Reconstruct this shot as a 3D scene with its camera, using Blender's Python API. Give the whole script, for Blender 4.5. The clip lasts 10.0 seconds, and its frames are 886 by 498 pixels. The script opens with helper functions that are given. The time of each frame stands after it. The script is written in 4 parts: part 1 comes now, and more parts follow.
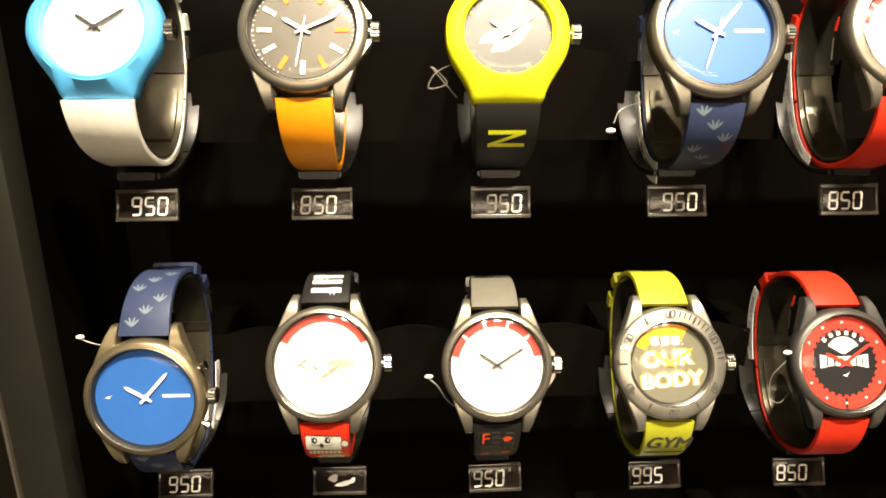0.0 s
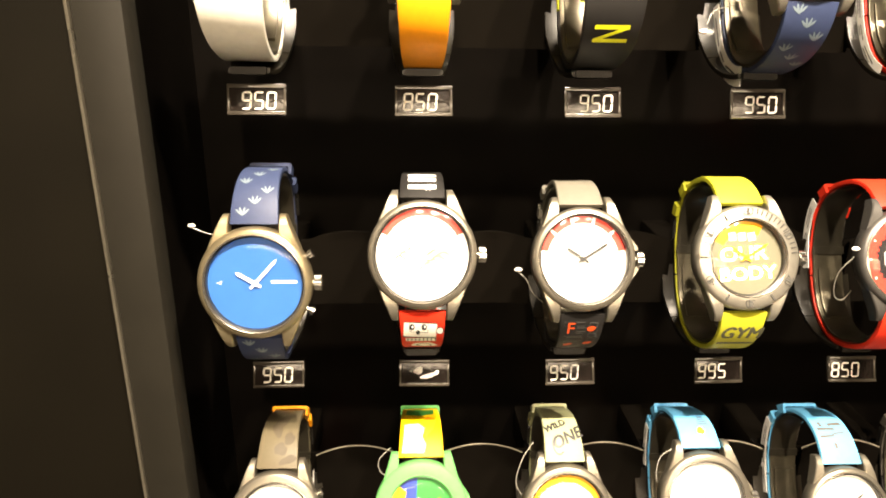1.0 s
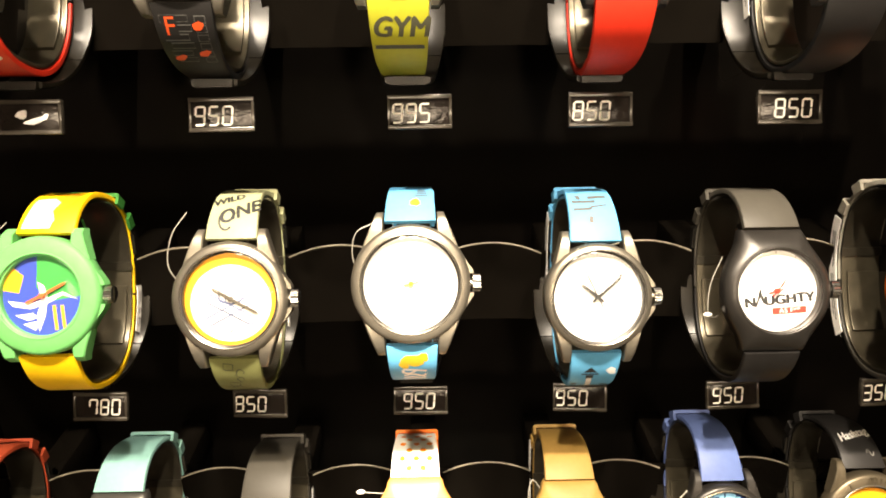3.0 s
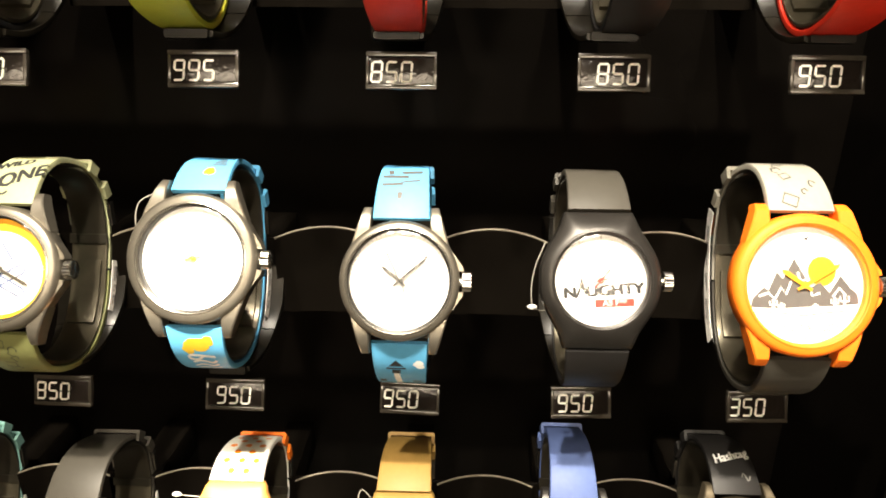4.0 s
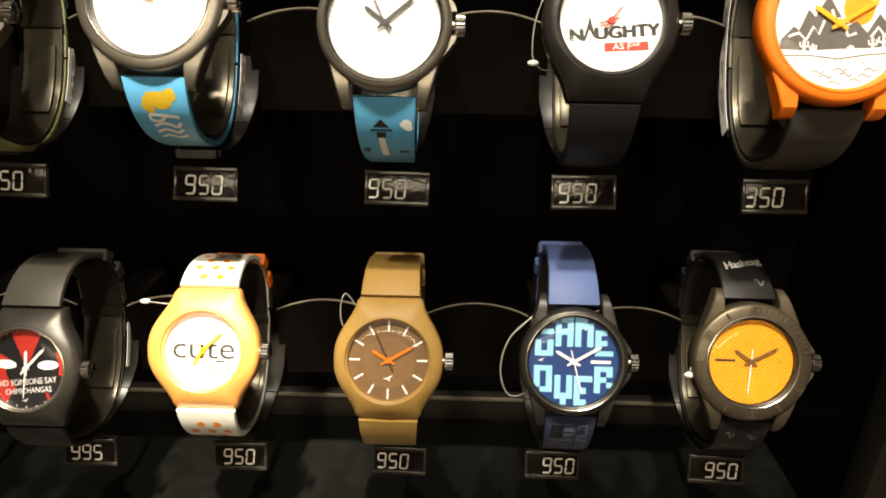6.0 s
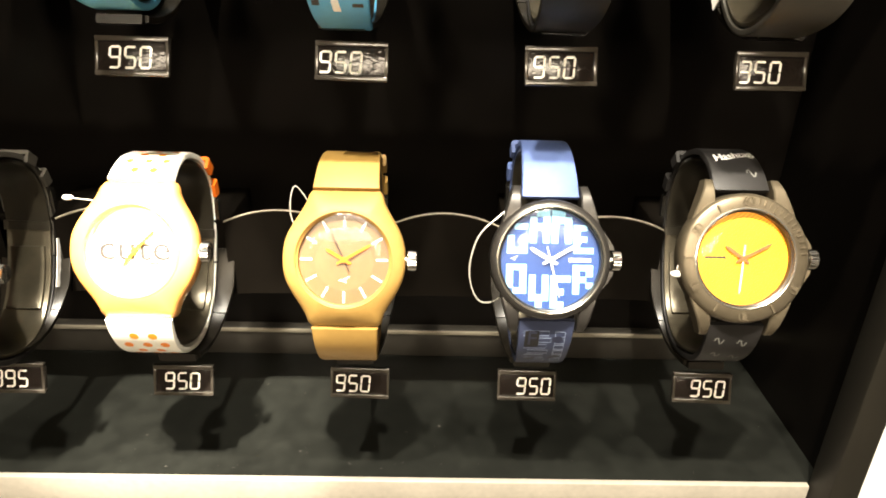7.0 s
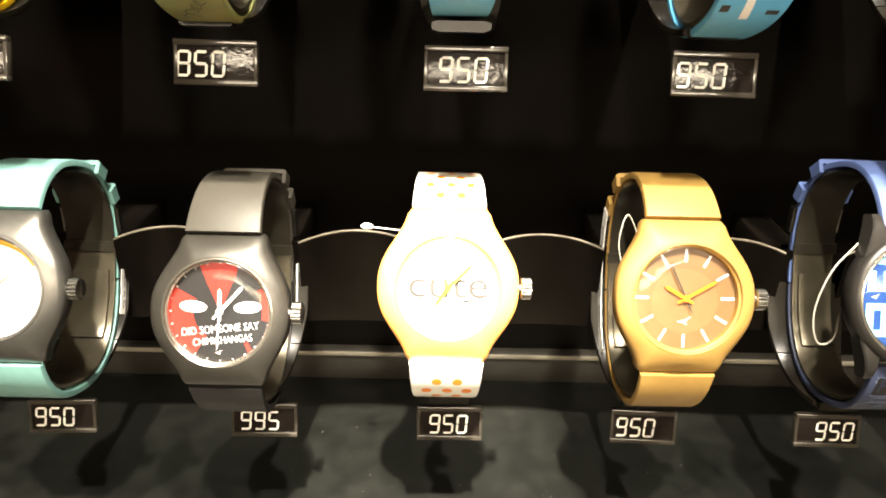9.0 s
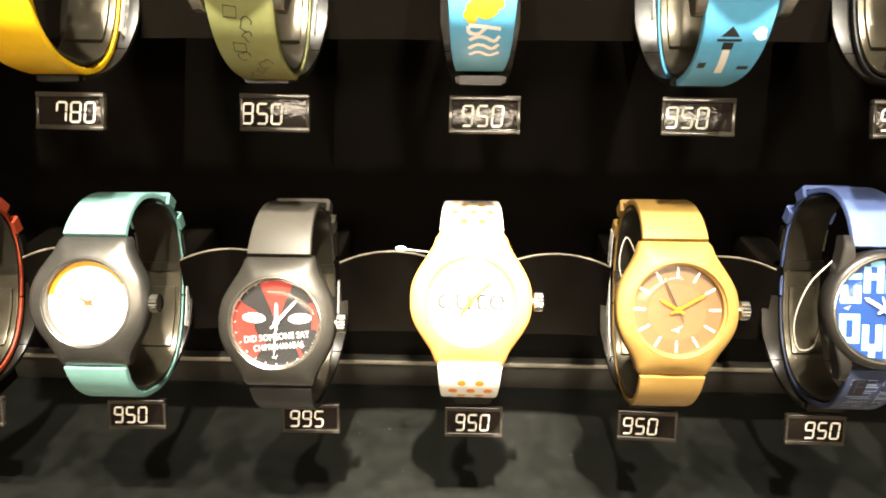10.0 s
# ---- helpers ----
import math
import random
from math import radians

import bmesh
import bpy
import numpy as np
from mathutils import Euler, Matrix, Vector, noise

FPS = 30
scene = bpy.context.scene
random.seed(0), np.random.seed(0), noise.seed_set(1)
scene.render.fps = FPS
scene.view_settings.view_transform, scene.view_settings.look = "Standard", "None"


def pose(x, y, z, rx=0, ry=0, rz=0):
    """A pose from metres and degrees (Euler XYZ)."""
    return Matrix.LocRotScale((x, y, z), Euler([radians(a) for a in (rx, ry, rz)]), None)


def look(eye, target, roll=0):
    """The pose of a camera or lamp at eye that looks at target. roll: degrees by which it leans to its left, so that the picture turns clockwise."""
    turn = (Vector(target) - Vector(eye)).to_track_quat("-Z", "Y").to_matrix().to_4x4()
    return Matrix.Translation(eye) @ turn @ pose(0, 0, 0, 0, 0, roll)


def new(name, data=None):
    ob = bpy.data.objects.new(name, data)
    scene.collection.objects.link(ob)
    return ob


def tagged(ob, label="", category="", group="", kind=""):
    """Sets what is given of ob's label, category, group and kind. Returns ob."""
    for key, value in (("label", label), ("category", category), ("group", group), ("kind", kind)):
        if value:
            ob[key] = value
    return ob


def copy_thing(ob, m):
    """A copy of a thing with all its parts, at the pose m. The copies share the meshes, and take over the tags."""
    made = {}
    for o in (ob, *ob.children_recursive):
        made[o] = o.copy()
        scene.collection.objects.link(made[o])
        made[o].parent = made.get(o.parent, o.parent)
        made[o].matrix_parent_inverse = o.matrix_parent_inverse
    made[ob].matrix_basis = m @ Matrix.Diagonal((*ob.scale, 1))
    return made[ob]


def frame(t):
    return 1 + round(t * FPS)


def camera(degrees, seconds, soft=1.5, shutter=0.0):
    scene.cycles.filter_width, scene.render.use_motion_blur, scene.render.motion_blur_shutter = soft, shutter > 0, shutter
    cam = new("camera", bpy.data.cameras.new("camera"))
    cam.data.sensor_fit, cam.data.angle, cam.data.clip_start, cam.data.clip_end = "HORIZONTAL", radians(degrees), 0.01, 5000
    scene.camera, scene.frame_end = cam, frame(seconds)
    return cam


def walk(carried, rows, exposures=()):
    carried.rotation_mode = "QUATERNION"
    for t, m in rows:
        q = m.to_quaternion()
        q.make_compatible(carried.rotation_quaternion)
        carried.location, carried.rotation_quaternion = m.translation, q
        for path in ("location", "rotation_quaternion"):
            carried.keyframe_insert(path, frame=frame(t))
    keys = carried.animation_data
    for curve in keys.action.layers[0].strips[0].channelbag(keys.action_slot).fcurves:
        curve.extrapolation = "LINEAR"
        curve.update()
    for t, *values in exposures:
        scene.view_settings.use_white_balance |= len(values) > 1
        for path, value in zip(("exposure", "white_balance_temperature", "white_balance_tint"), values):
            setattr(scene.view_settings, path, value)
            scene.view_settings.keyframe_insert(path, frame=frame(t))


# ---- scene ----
cam = camera(65.6, 10.0, soft=1.85)
PATH = [
    (0, (-0.106, -0.282, 1.5), (-0.051, 1.625, 0.899), -0.1),
    (0.5, (-0.144, -0.295, 1.499), (-0.073, 1.608, 0.886), 0.4),
    (1, (-0.154, -0.306, 1.474), (-0.062, 1.571, 0.789), 0.9),
    (1.2, (-0.152, -0.307, 1.454), (-0.037, 1.545, 0.707), 1.1),
    (1.5, (-0.138, -0.303, 1.409), (-0.05, 1.537, 0.631), 1.3),
    (2, (-0.113, -0.296, 1.395), (0.021, 1.539, 0.611), 2.1),
    (2.5, (-0.05, -0.281, 1.39), (0.045, 1.556, 0.604), 1.3),
    (3, (0.009, -0.269, 1.353), (0.036, 1.567, 0.56), -0.6),
    (3.2, (0.039, -0.257, 1.344), (0.009, 1.591, 0.581), -1.0),
    (4.3, (0.105, -0.248, 1.319), (0.047, 1.618, 0.601), 0.4),
    (4.5, (0.109, -0.245, 1.315), (0.06, 1.622, 0.598), 0.1),
    (5, (0.119, -0.238, 1.296), (0.095, 1.622, 0.561), 0.6),
    (5.5, (0.117, -0.246, 1.263), (0.098, 1.573, 0.433), 0.8),
    (6, (0.1, -0.253, 1.25), (0.065, 1.564, 0.416), 0.9),
    (6.2, (0.104, -0.249, 1.241), (0.095, 1.545, 0.359), 0.7),
    (7.3, (0.105, -0.242, 1.201), (0.147, 1.567, 0.35), 1.7),
    (7.5, (0.097, -0.243, 1.204), (0.118, 1.575, 0.37), 1.5),
    (8, (0.057, -0.238, 1.206), (0.092, 1.57, 0.353), 1.4),
    (8.3, (0.013, -0.223, 1.196), (0.027, 1.611, 0.398), 0.5),
    (8.5, (-0.004, -0.209, 1.201), (0.016, 1.593, 0.334), 0.9),
    (9, (-0.006, -0.21, 1.202), (0.013, 1.585, 0.32), 1.5),
    (9.5, (-0.008, -0.216, 1.208), (-0.027, 1.587, 0.343), 0.9),
    (10, (-0.005, -0.242, 1.219), (-0.065, 1.571, 0.378), 0.1),
]
walk(cam, [(t, look(eye, target, roll)) for t, eye, target, roll in PATH],
     exposures=[(0.0, 0.15, 6950, 11), (0.5, 0.15, 6950, 11), (1.0, 1.0, 7150, 14), (1.5, 0.75, 7100, 14), (2.0, 0.45, 7050, 13), (2.6, 0.1, 7000, 12), (3.0, 0.8, 6950, 14), (4.5, 0.7, 6400, 10), (5.0, 0.4, 6450, 10), (5.5, -0.3, 6600, 10), (6.2, 0.0, 6550, 10), (7.2, 1.75, 6350, 10), (10.0, 1.7, 6350, 10)])

# ---- world and lamps ----
world = bpy.data.worlds.new("world")
scene.world = world
world.use_nodes = True
world.node_tree.nodes["Background"].inputs[0].default_value = (0.9, 0.85, 0.75, 1)
world.node_tree.nodes["Background"].inputs[1].default_value = 0.008


def spot(x, y, z, target, watts, cone, radius, colour=(1.0, 0.90, 0.73)):
    data = bpy.data.lights.new("overhead_spot", "SPOT")
    data.energy, data.spot_size, data.spot_blend, data.shadow_soft_size, data.color = watts, radians(cone), 0.5, radius, colour
    ob = new("overhead_spot", data)
    ob.matrix_world = look((x, y, z), target)
    return ob


for sx, watts in ((-0.17, 44), (0.04, 62), (0.25, 44)):
    spot(sx, -0.51, 2.25, (sx * 0.6, -0.02, 1.2), watts, 58, 0.018)
# added unseen narrow beam, only to brighten the amber watch d4
spot(0.03, -0.55, 2.25, (-0.003, -0.026, 1.092), 160, 6.5, 0.012)
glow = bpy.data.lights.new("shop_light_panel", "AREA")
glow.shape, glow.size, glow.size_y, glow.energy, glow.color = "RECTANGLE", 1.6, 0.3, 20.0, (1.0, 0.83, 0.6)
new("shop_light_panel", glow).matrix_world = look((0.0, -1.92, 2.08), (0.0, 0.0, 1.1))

# ---- materials ----
MATS = {}


def mat(name, colour, rough=0.5, metal=0.0, vary=0.12, scale=300.0, bump=0.0, coat=0.0, spec=0.5):
    if name in MATS:
        return MATS[name]
    m = bpy.data.materials.new(name)
    m.use_nodes = True
    nt = m.node_tree
    b = nt.nodes["Principled BSDF"]
    b.inputs["Metallic"].default_value = metal
    b.inputs["Coat Weight"].default_value = coat
    b.inputs["Specular IOR Level"].default_value = spec
    co = nt.nodes.new("ShaderNodeTexCoord")
    fine = nt.nodes.new("ShaderNodeTexNoise")
    fine.inputs["Scale"].default_value, fine.inputs["Detail"].default_value = scale, 4
    big = nt.nodes.new("ShaderNodeTexNoise")
    big.inputs["Scale"].default_value, big.inputs["Detail"].default_value = scale * 0.12, 3
    nt.links.new(co.outputs["Object"], fine.inputs["Vector"])
    nt.links.new(co.outputs["Object"], big.inputs["Vector"])
    add = nt.nodes.new("ShaderNodeMath")
    add.operation = "ADD"
    nt.links.new(fine.outputs["Fac"], add.inputs[0])
    nt.links.new(big.outputs["Fac"], add.inputs[1])
    ramp = nt.nodes.new("ShaderNodeMapRange")
    ramp.inputs["From Min"].default_value, ramp.inputs["From Max"].default_value = 0.6, 1.4
    ramp.inputs["To Min"].default_value, ramp.inputs["To Max"].default_value = 1 - vary, 1 + vary
    nt.links.new(add.outputs[0], ramp.inputs["Value"])
    mul = nt.nodes.new("ShaderNodeVectorMath")
    mul.operation = "SCALE"
    mul.inputs[0].default_value = colour
    nt.links.new(ramp.outputs[0], mul.inputs["Scale"])
    nt.links.new(mul.outputs[0], b.inputs["Base Color"])
    rr = nt.nodes.new("ShaderNodeMapRange")
    rr.inputs["To Min"].default_value, rr.inputs["To Max"].default_value = max(rough - 0.1, 0.03), min(rough + 0.12, 1)
    nt.links.new(big.outputs["Fac"], rr.inputs["Value"])
    nt.links.new(rr.outputs[0], b.inputs["Roughness"])
    if bump:
        bp = nt.nodes.new("ShaderNodeBump")
        bp.inputs["Strength"].default_value, bp.inputs["Distance"].default_value = bump, 0.0003
        nt.links.new(fine.outputs["Fac"], bp.inputs["Height"])
        nt.links.new(bp.outputs[0], b.inputs["Normal"])
    MATS[name] = m
    return m


def glass_mat():
    m = bpy.data.materials.new("watch_glass")
    m.use_nodes = True
    nt = m.node_tree
    nt.nodes.clear()
    out = nt.nodes.new("ShaderNodeOutputMaterial")
    mix = nt.nodes.new("ShaderNodeMixShader")
    fr = nt.nodes.new("ShaderNodeFresnel")
    fr.inputs["IOR"].default_value = 1.33
    tr = nt.nodes.new("ShaderNodeBsdfTransparent")
    gl = nt.nodes.new("ShaderNodeBsdfGlossy")
    gl.inputs["Roughness"].default_value = 0.09
    nt.links.new(fr.outputs[0], mix.inputs[0])
    nt.links.new(tr.outputs[0], mix.inputs[1])
    nt.links.new(gl.outputs[0], mix.inputs[2])
    nt.links.new(mix.outputs[0], out.inputs[0])
    return m


GLASS = glass_mat()
STEEL = mat("polished_steel", (0.62, 0.6, 0.56), 0.2, 1.0, 0.06)
BLACK_PANEL = mat("black_laminate", (0.0025, 0.002, 0.0016), 0.3, 0, 0.3, 60, 0.1, 0, 0.08)
FLOOR_M = mat("dusty_black_floor", (0.0068, 0.0072, 0.006), 0.36, 0, 0.5, 120, 0.15, 0, 0.25)
FRAME_M = mat("dark_grey_frame", (0.0125, 0.011, 0.008), 0.5, 0, 0.2, 60, 0.1, 0, 0.25)
WALL_M = mat("white_painted_wall", (0.75, 0.74, 0.7), 0.6, 0, 0.06, 30, 0.1)
ROOM_M = mat("grey_plaster", (0.2, 0.185, 0.165), 0.8, 0, 0.1, 6)
ACRYLIC = mat("smoked_acrylic", (0.0042, 0.0034, 0.0026), 0.16, 0, 0.2, 80, 0, 0, 0.07)
HOOK_M = mat("smoked_hook_acrylic", (0.009, 0.0075, 0.0052), 0.3, 0, 0.3, 90, 0.2, 0, 0.22)
ACRYLIC_EDGE = mat("acrylic_edge_light", (0.24, 0.21, 0.16), 0.3, 0, 0.35, 120)
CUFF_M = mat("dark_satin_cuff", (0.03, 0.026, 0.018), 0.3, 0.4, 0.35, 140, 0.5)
CUFF_LIT = mat("lit_grey_cuff", (0.09, 0.078, 0.053), 0.3, 0.6, 0.35, 120, 0.6)
GASKET = mat("dark_gasket", (0.03, 0.028, 0.025), 0.3, 0.5, 0.1)
RIM_M = mat("polished_rim", (0.42, 0.39, 0.33), 0.22, 0.9, 0.1)
TAG_M = mat("black_tag_film", (0.012, 0.009, 0.0075), 0.12, 0, 0.4, 420, 0.9, 0, 0.42)
TAG_FRAME = mat("clear_tag_frame", (0.035, 0.03, 0.024), 0.16, 0, 0.3, 150, 0.2, 0, 0.6)
DIGIT_M = mat("cream_digit", (0.82, 0.8, 0.74), 0.5, 0, 0.05)
CORD_M = mat("clear_nylon_cord", (0.4, 0.38, 0.33), 0.3, 0, 0.1)
PAPER = mat("white_paper", (0.8, 0.78, 0.74), 0.7, 0, 0.08, 200)
INK = mat("black_ink", (0.015, 0.015, 0.015), 0.5)

# ---- mesh helpers ----


def finish(bm, name, material, smooth=35.0):
    bmesh.ops.recalc_face_normals(bm, faces=bm.faces)
    me = bpy.data.meshes.new(name)
    bm.to_mesh(me)
    bm.free()
    me.materials.append(material)
    if smooth:
        me.shade_smooth()
        me.set_sharp_from_angle(angle=radians(smooth))
    return me


def part(name, bm, material, parent=None, label="", smooth=35.0):
    ob = new(name, finish(bm, name, material, smooth))
    ob.parent = parent
    if label:
        ob["label"] = label
    return ob


def box(x0, x1, y0, y1, z0, z1, bevel=0.0):
    bm = bmesh.new()
    bmesh.ops.create_cube(bm, size=1.0)
    bmesh.ops.scale(bm, vec=(x1 - x0, y1 - y0, z1 - z0), verts=bm.verts)
    bmesh.ops.translate(bm, vec=((x0 + x1) / 2, (y0 + y1) / 2, (z0 + z1) / 2), verts=bm.verts)
    if bevel:
        bmesh.ops.bevel(bm, geom=bm.edges[:], offset=bevel, segments=2, profile=0.5, affect="EDGES")
    return bm


def grid_mesh(rings, closed=True, cap0=False, cap1=False):
    """Skin over rings of equally many points."""
    bm = bmesh.new()
    rows = [[bm.verts.new(p) for p in r] for r in rings]
    n = len(rows[0])
    for a, b in zip(rows, rows[1:]):
        for i in range(n if closed else n - 1):
            j = (i + 1) % n
            bm.faces.new((a[i], a[j], b[j], b[i]))
    if cap0:
        bm.faces.new(rows[0])
    if cap1:
        bm.faces.new(rows[-1])
    return bm


def circle(r, z, n=64, cx=0.0, cy=0.0):
    return [(cx + r * math.cos(2 * math.pi * i / n), cy + r * math.sin(2 * math.pi * i / n), z) for i in range(n)]


def lathe(profile, n=64):
    return grid_mesh([circle(r, z, n) for r, z in profile], True, True, True)


def slab(points, h0, h1, place=None):
    """A flat plate of that outline, between two heights; place() lays it on a curved surface."""
    place = place or (lambda u, v, h: (u, v, h))
    bm = bmesh.new()
    low = [bm.verts.new(place(u, v, h0)) for u, v in points]
    top = [bm.verts.new(place(u, v, h1)) for u, v in points]
    n = len(points)
    bm.faces.new(top)
    for i in range(n):
        bm.faces.new((low[i], low[(i + 1) % n], top[(i + 1) % n], top[i]))
    return bm


def rect(u, v, w, h, turn=0.0):
    c, s = math.cos(radians(turn)), math.sin(radians(turn))
    return [(u + a * c - b * s, v + a * s + b * c) for a, b in ((-w / 2, -h / 2), (w / 2, -h / 2), (w / 2, h / 2), (-w / 2, h / 2))]


def blob(u, v, ru, rv, n=20, rough=0.0, turn=0.0, seed=0):
    rng = random.Random(seed)
    ph = [rng.uniform(0, 6.28) for _ in range(3)]
    out = []
    c, s = math.cos(radians(turn)), math.sin(radians(turn))
    for i in range(n):
        a = 2 * math.pi * i / n
        k = 1 + rough * (math.sin(2 * a + ph[0]) + 0.7 * math.sin(3 * a + ph[1]) + 0.5 * math.sin(5 * a + ph[2]))
        x, y = ru * k * math.cos(a), rv * k * math.sin(a)
        out.append((u + x * c - y * s, v + x * s + y * c))
    return out


def tube(points, r, n=8):
    pts = [Vector(p) for p in points]
    rings = []
    for i, p in enumerate(pts):
        d = (pts[min(i + 1, len(pts) - 1)] - pts[max(i - 1, 0)]).normalized()
        a = d.orthogonal().normalized() if i == 0 else (last - d * last.dot(d)).normalized()
        last = a
        b = d.cross(a)
        rings.append([tuple(p + r * (math.cos(2 * math.pi * k / n) * a + math.sin(2 * math.pi * k / n) * b)) for k in range(n)])
    return grid_mesh(rings, True, True, True)


def curve_points(ctrl, steps=10):
    """A smooth line through the given points."""
    c = [Vector(p) for p in ctrl]
    c = [2 * c[0] - c[1]] + c + [2 * c[-1] - c[-2]]
    out = []
    for i in range(1, len(c) - 2):
        for k in range(steps):
            t = k / steps
            out.append(0.5 * ((2 * c[i]) + (c[i + 1] - c[i - 1]) * t + (2 * c[i - 1] - 5 * c[i] + 4 * c[i + 1] - c[i + 2]) * t * t
                              + (3 * c[i] - c[i - 1] - 3 * c[i + 1] + c[i + 2]) * t ** 3))
    out.append(c[-2])
    return out


def lay(bm, place, h, step=1.4):
    """Lay a flat print on a surface: cut into short strips so that it follows the bend."""
    lo, hi = min(p.co.y for p in bm.verts), max(p.co.y for p in bm.verts)
    k = lo + step
    while k < hi:
        bmesh.ops.bisect_plane(bm, geom=bm.verts[:] + bm.edges[:] + bm.faces[:], plane_co=(0, k, 0), plane_no=(0, 1, 0))
        k += step
    for p in bm.verts:
        p.co = place(p.co.x, p.co.y, h + p.co.z)
    return bm


TEXTS = {}


def letters(body, size, u, v, h, place, turn=0.0, squeeze=1.0, shear=0.0, bold=0.0):
    """Raised letters, centred at (u, v), laid on a surface by place()."""
    key = (body, shear)
    if key not in TEXTS:
        cu = bpy.data.curves.new("letters", "FONT")
        cu.body, cu.size, cu.align_x, cu.align_y, cu.resolution_u, cu.shear = body, 1.0, "CENTER", "CENTER", 3, shear
        ob = bpy.data.objects.new("letters", cu)
        scene.collection.objects.link(ob)
        me = bpy.data.meshes.new_from_object(ob.evaluated_get(bpy.context.evaluated_depsgraph_get()))
        bpy.data.objects.remove(ob)
        bpy.data.curves.remove(cu)
        TEXTS[key] = me
    c, s = math.cos(radians(turn)), math.sin(radians(turn))
    bm = bmesh.new()
    for k, (du, dv) in enumerate(((0, 0), (-bold, 0), (bold, 0), (0, bold)) if bold else ((0, 0),)):
        one = bmesh.new()
        one.from_mesh(TEXTS[key])
        for p in one.verts:
            x, y = p.co.x * size * squeeze, p.co.y * size
            p.co = (u + du + x * c - y * s, v + dv + x * s + y * c, 0.004 * k)
        me = bpy.data.meshes.new("letters")
        one.to_mesh(me)
        one.free()
        bm.from_mesh(me)
        bpy.data.meshes.remove(me)
    return lay(bm, place, h)


def join(*meshes):
    out = meshes[0]
    for other in meshes[1:]:
        me = bpy.data.meshes.new("join")
        other.to_mesh(me)
        other.free()
        out.from_mesh(me)
        bpy.data.meshes.remove(me)
    return out


# ---- the display case ----
XL, XR, ZF, YB, YF, ZT = -0.278, 0.293, 0.969, 0.106, 0.0, 1.66
FL, FR = -0.267, 0.285
PITCH, ROW = 0.0745, 0.136
TAG_Z = {"a": 1.0235 + 3 * ROW, "b": 1.0235 + 2 * ROW, "c": 1.0235 + ROW, "d": 1.0235}


def structure(name, bm, material, label, category):
    return tagged(part(name, bm, material, None, "", 35), label, category, "", "structure")


structure("back_panel", box(XL, XR, YB, YB + 0.018, ZF - 0.02, ZT), BLACK_PANEL, "glossy black laminate back panel of the display case", "panel")
structure("case_side_left", box(XL - 0.02, XL, YF, YB + 0.018, ZF - 0.02, ZT), BLACK_PANEL, "black inner side wall of the display case", "panel")
structure("case_side_right", box(XR, XR + 0.005, YF, YB + 0.018, ZF - 0.02, ZT), BLACK_PANEL, "black inner side wall of the display case", "panel")
structure("case_floor", box(XL, XR, YF, YB, ZF - 0.02, ZF), FLOOR_M, "dusty dark grey floor of the display case", "shelf")
structure("case_lip", box(XL, XR, YB - 0.007, YB, ZF, ZF + 0.0185, 0.0012), mat("dull_metal_lip", (0.028, 0.025, 0.02), 0.4, 0.3, 0.3, 100), "low dull metal lip along the back of the floor", "trim")
# the lip's front highlight, put in as a thin pale strip
structure("case_lip_highlight", box(XL, XR, YB - 0.0085, YB - 0.0072, ZF + 0.0162, ZF + 0.0187, 0.0004), mat("lip_edge_highlight", (0.3, 0.27, 0.21), 0.35, 0.5, 0.5, 60), "pale strip painted as the highlight on the metal lip's front edge", "trim")
structure("floor_trim", box(FL + 0.0004, FR - 0.0004, YF - 0.003, YF, ZF - 0.02, ZF + 0.001, 0.0004), mat("bright_trim", (0.45, 0.41, 0.34), 0.35, 0.5), "thin bright metal trim along the front of the floor", "trim")
structure("frame_left", box(FL - 0.020, FL, -0.016, YF - 0.0005, 0.9, ZT, 0.0008), FRAME_M, "dark grey front frame of the display case", "frame")
structure("frame_right", box(FR, FR + 0.0135, -0.016, YF - 0.0005, 0.9, ZT, 0.0008), FRAME_M, "dark grey front frame of the display case", "frame")
structure("frame_trim_left", box(FL - 0.0214, FL - 0.0202, -0.0175, YF, 0.9, ZT), mat("dull_edge_trim", (0.2, 0.18, 0.14), 0.3, 0.7), "thin bright edge trim of the frame", "trim")
structure("frame_bottom", box(XL - 0.021, FR + 0.0135, -0.002, 0.02, 0.9, ZF - 0.0205), FRAME_M, "dark grey lower frame of the display case", "frame")
# left wall piece is greyed: its weaker light is put into the colour
structure("wall_north", box(-2.5, FL - 0.0355, 0.0, 0.12, 0, 2.3), mat("shaded_wall", (0.26, 0.255, 0.22), 0.6, 0, 0.1, 30, 0.1), "wall beside the display case, its shade put in as grey", "wall")
structure("wall_north_right", box(FR + 0.0138, 2.5, -0.004, 0.12, 0, 2.3), WALL_M, "white painted wall beside the display case", "wall")
structure("wall_north_top", box(XL - 0.0227, FR + 0.0135, 0.0, 0.12, ZT, 2.3), WALL_M, "white painted wall above the display case", "wall")
structure("wall_north_bottom", box(XL - 0.0227, FR + 0.0135, 0.004, 0.12, 0, 0.9), WALL_M, "white painted wall below the display case", "wall")
# dark slab stands in for the wall's shade above a slanting line
structure("wall_shade_left", slab([(-0.62, 0.9), (-0.62, 1.86), (FL - 0.0218, 1.86), (FL - 0.0218, 1.217), (-0.345, 1.162), (-0.56, 0.9)], 0.004, 0.0145, lambda u, v, h: (u, -h, v)), mat("dark_shade_slab", (0.005, 0.004, 0.0024), 0.5, 0, 0.25, 20, 0.1, 0, 0.12), "dark brown slab standing in for slant-edged shade on the wall", "panel")
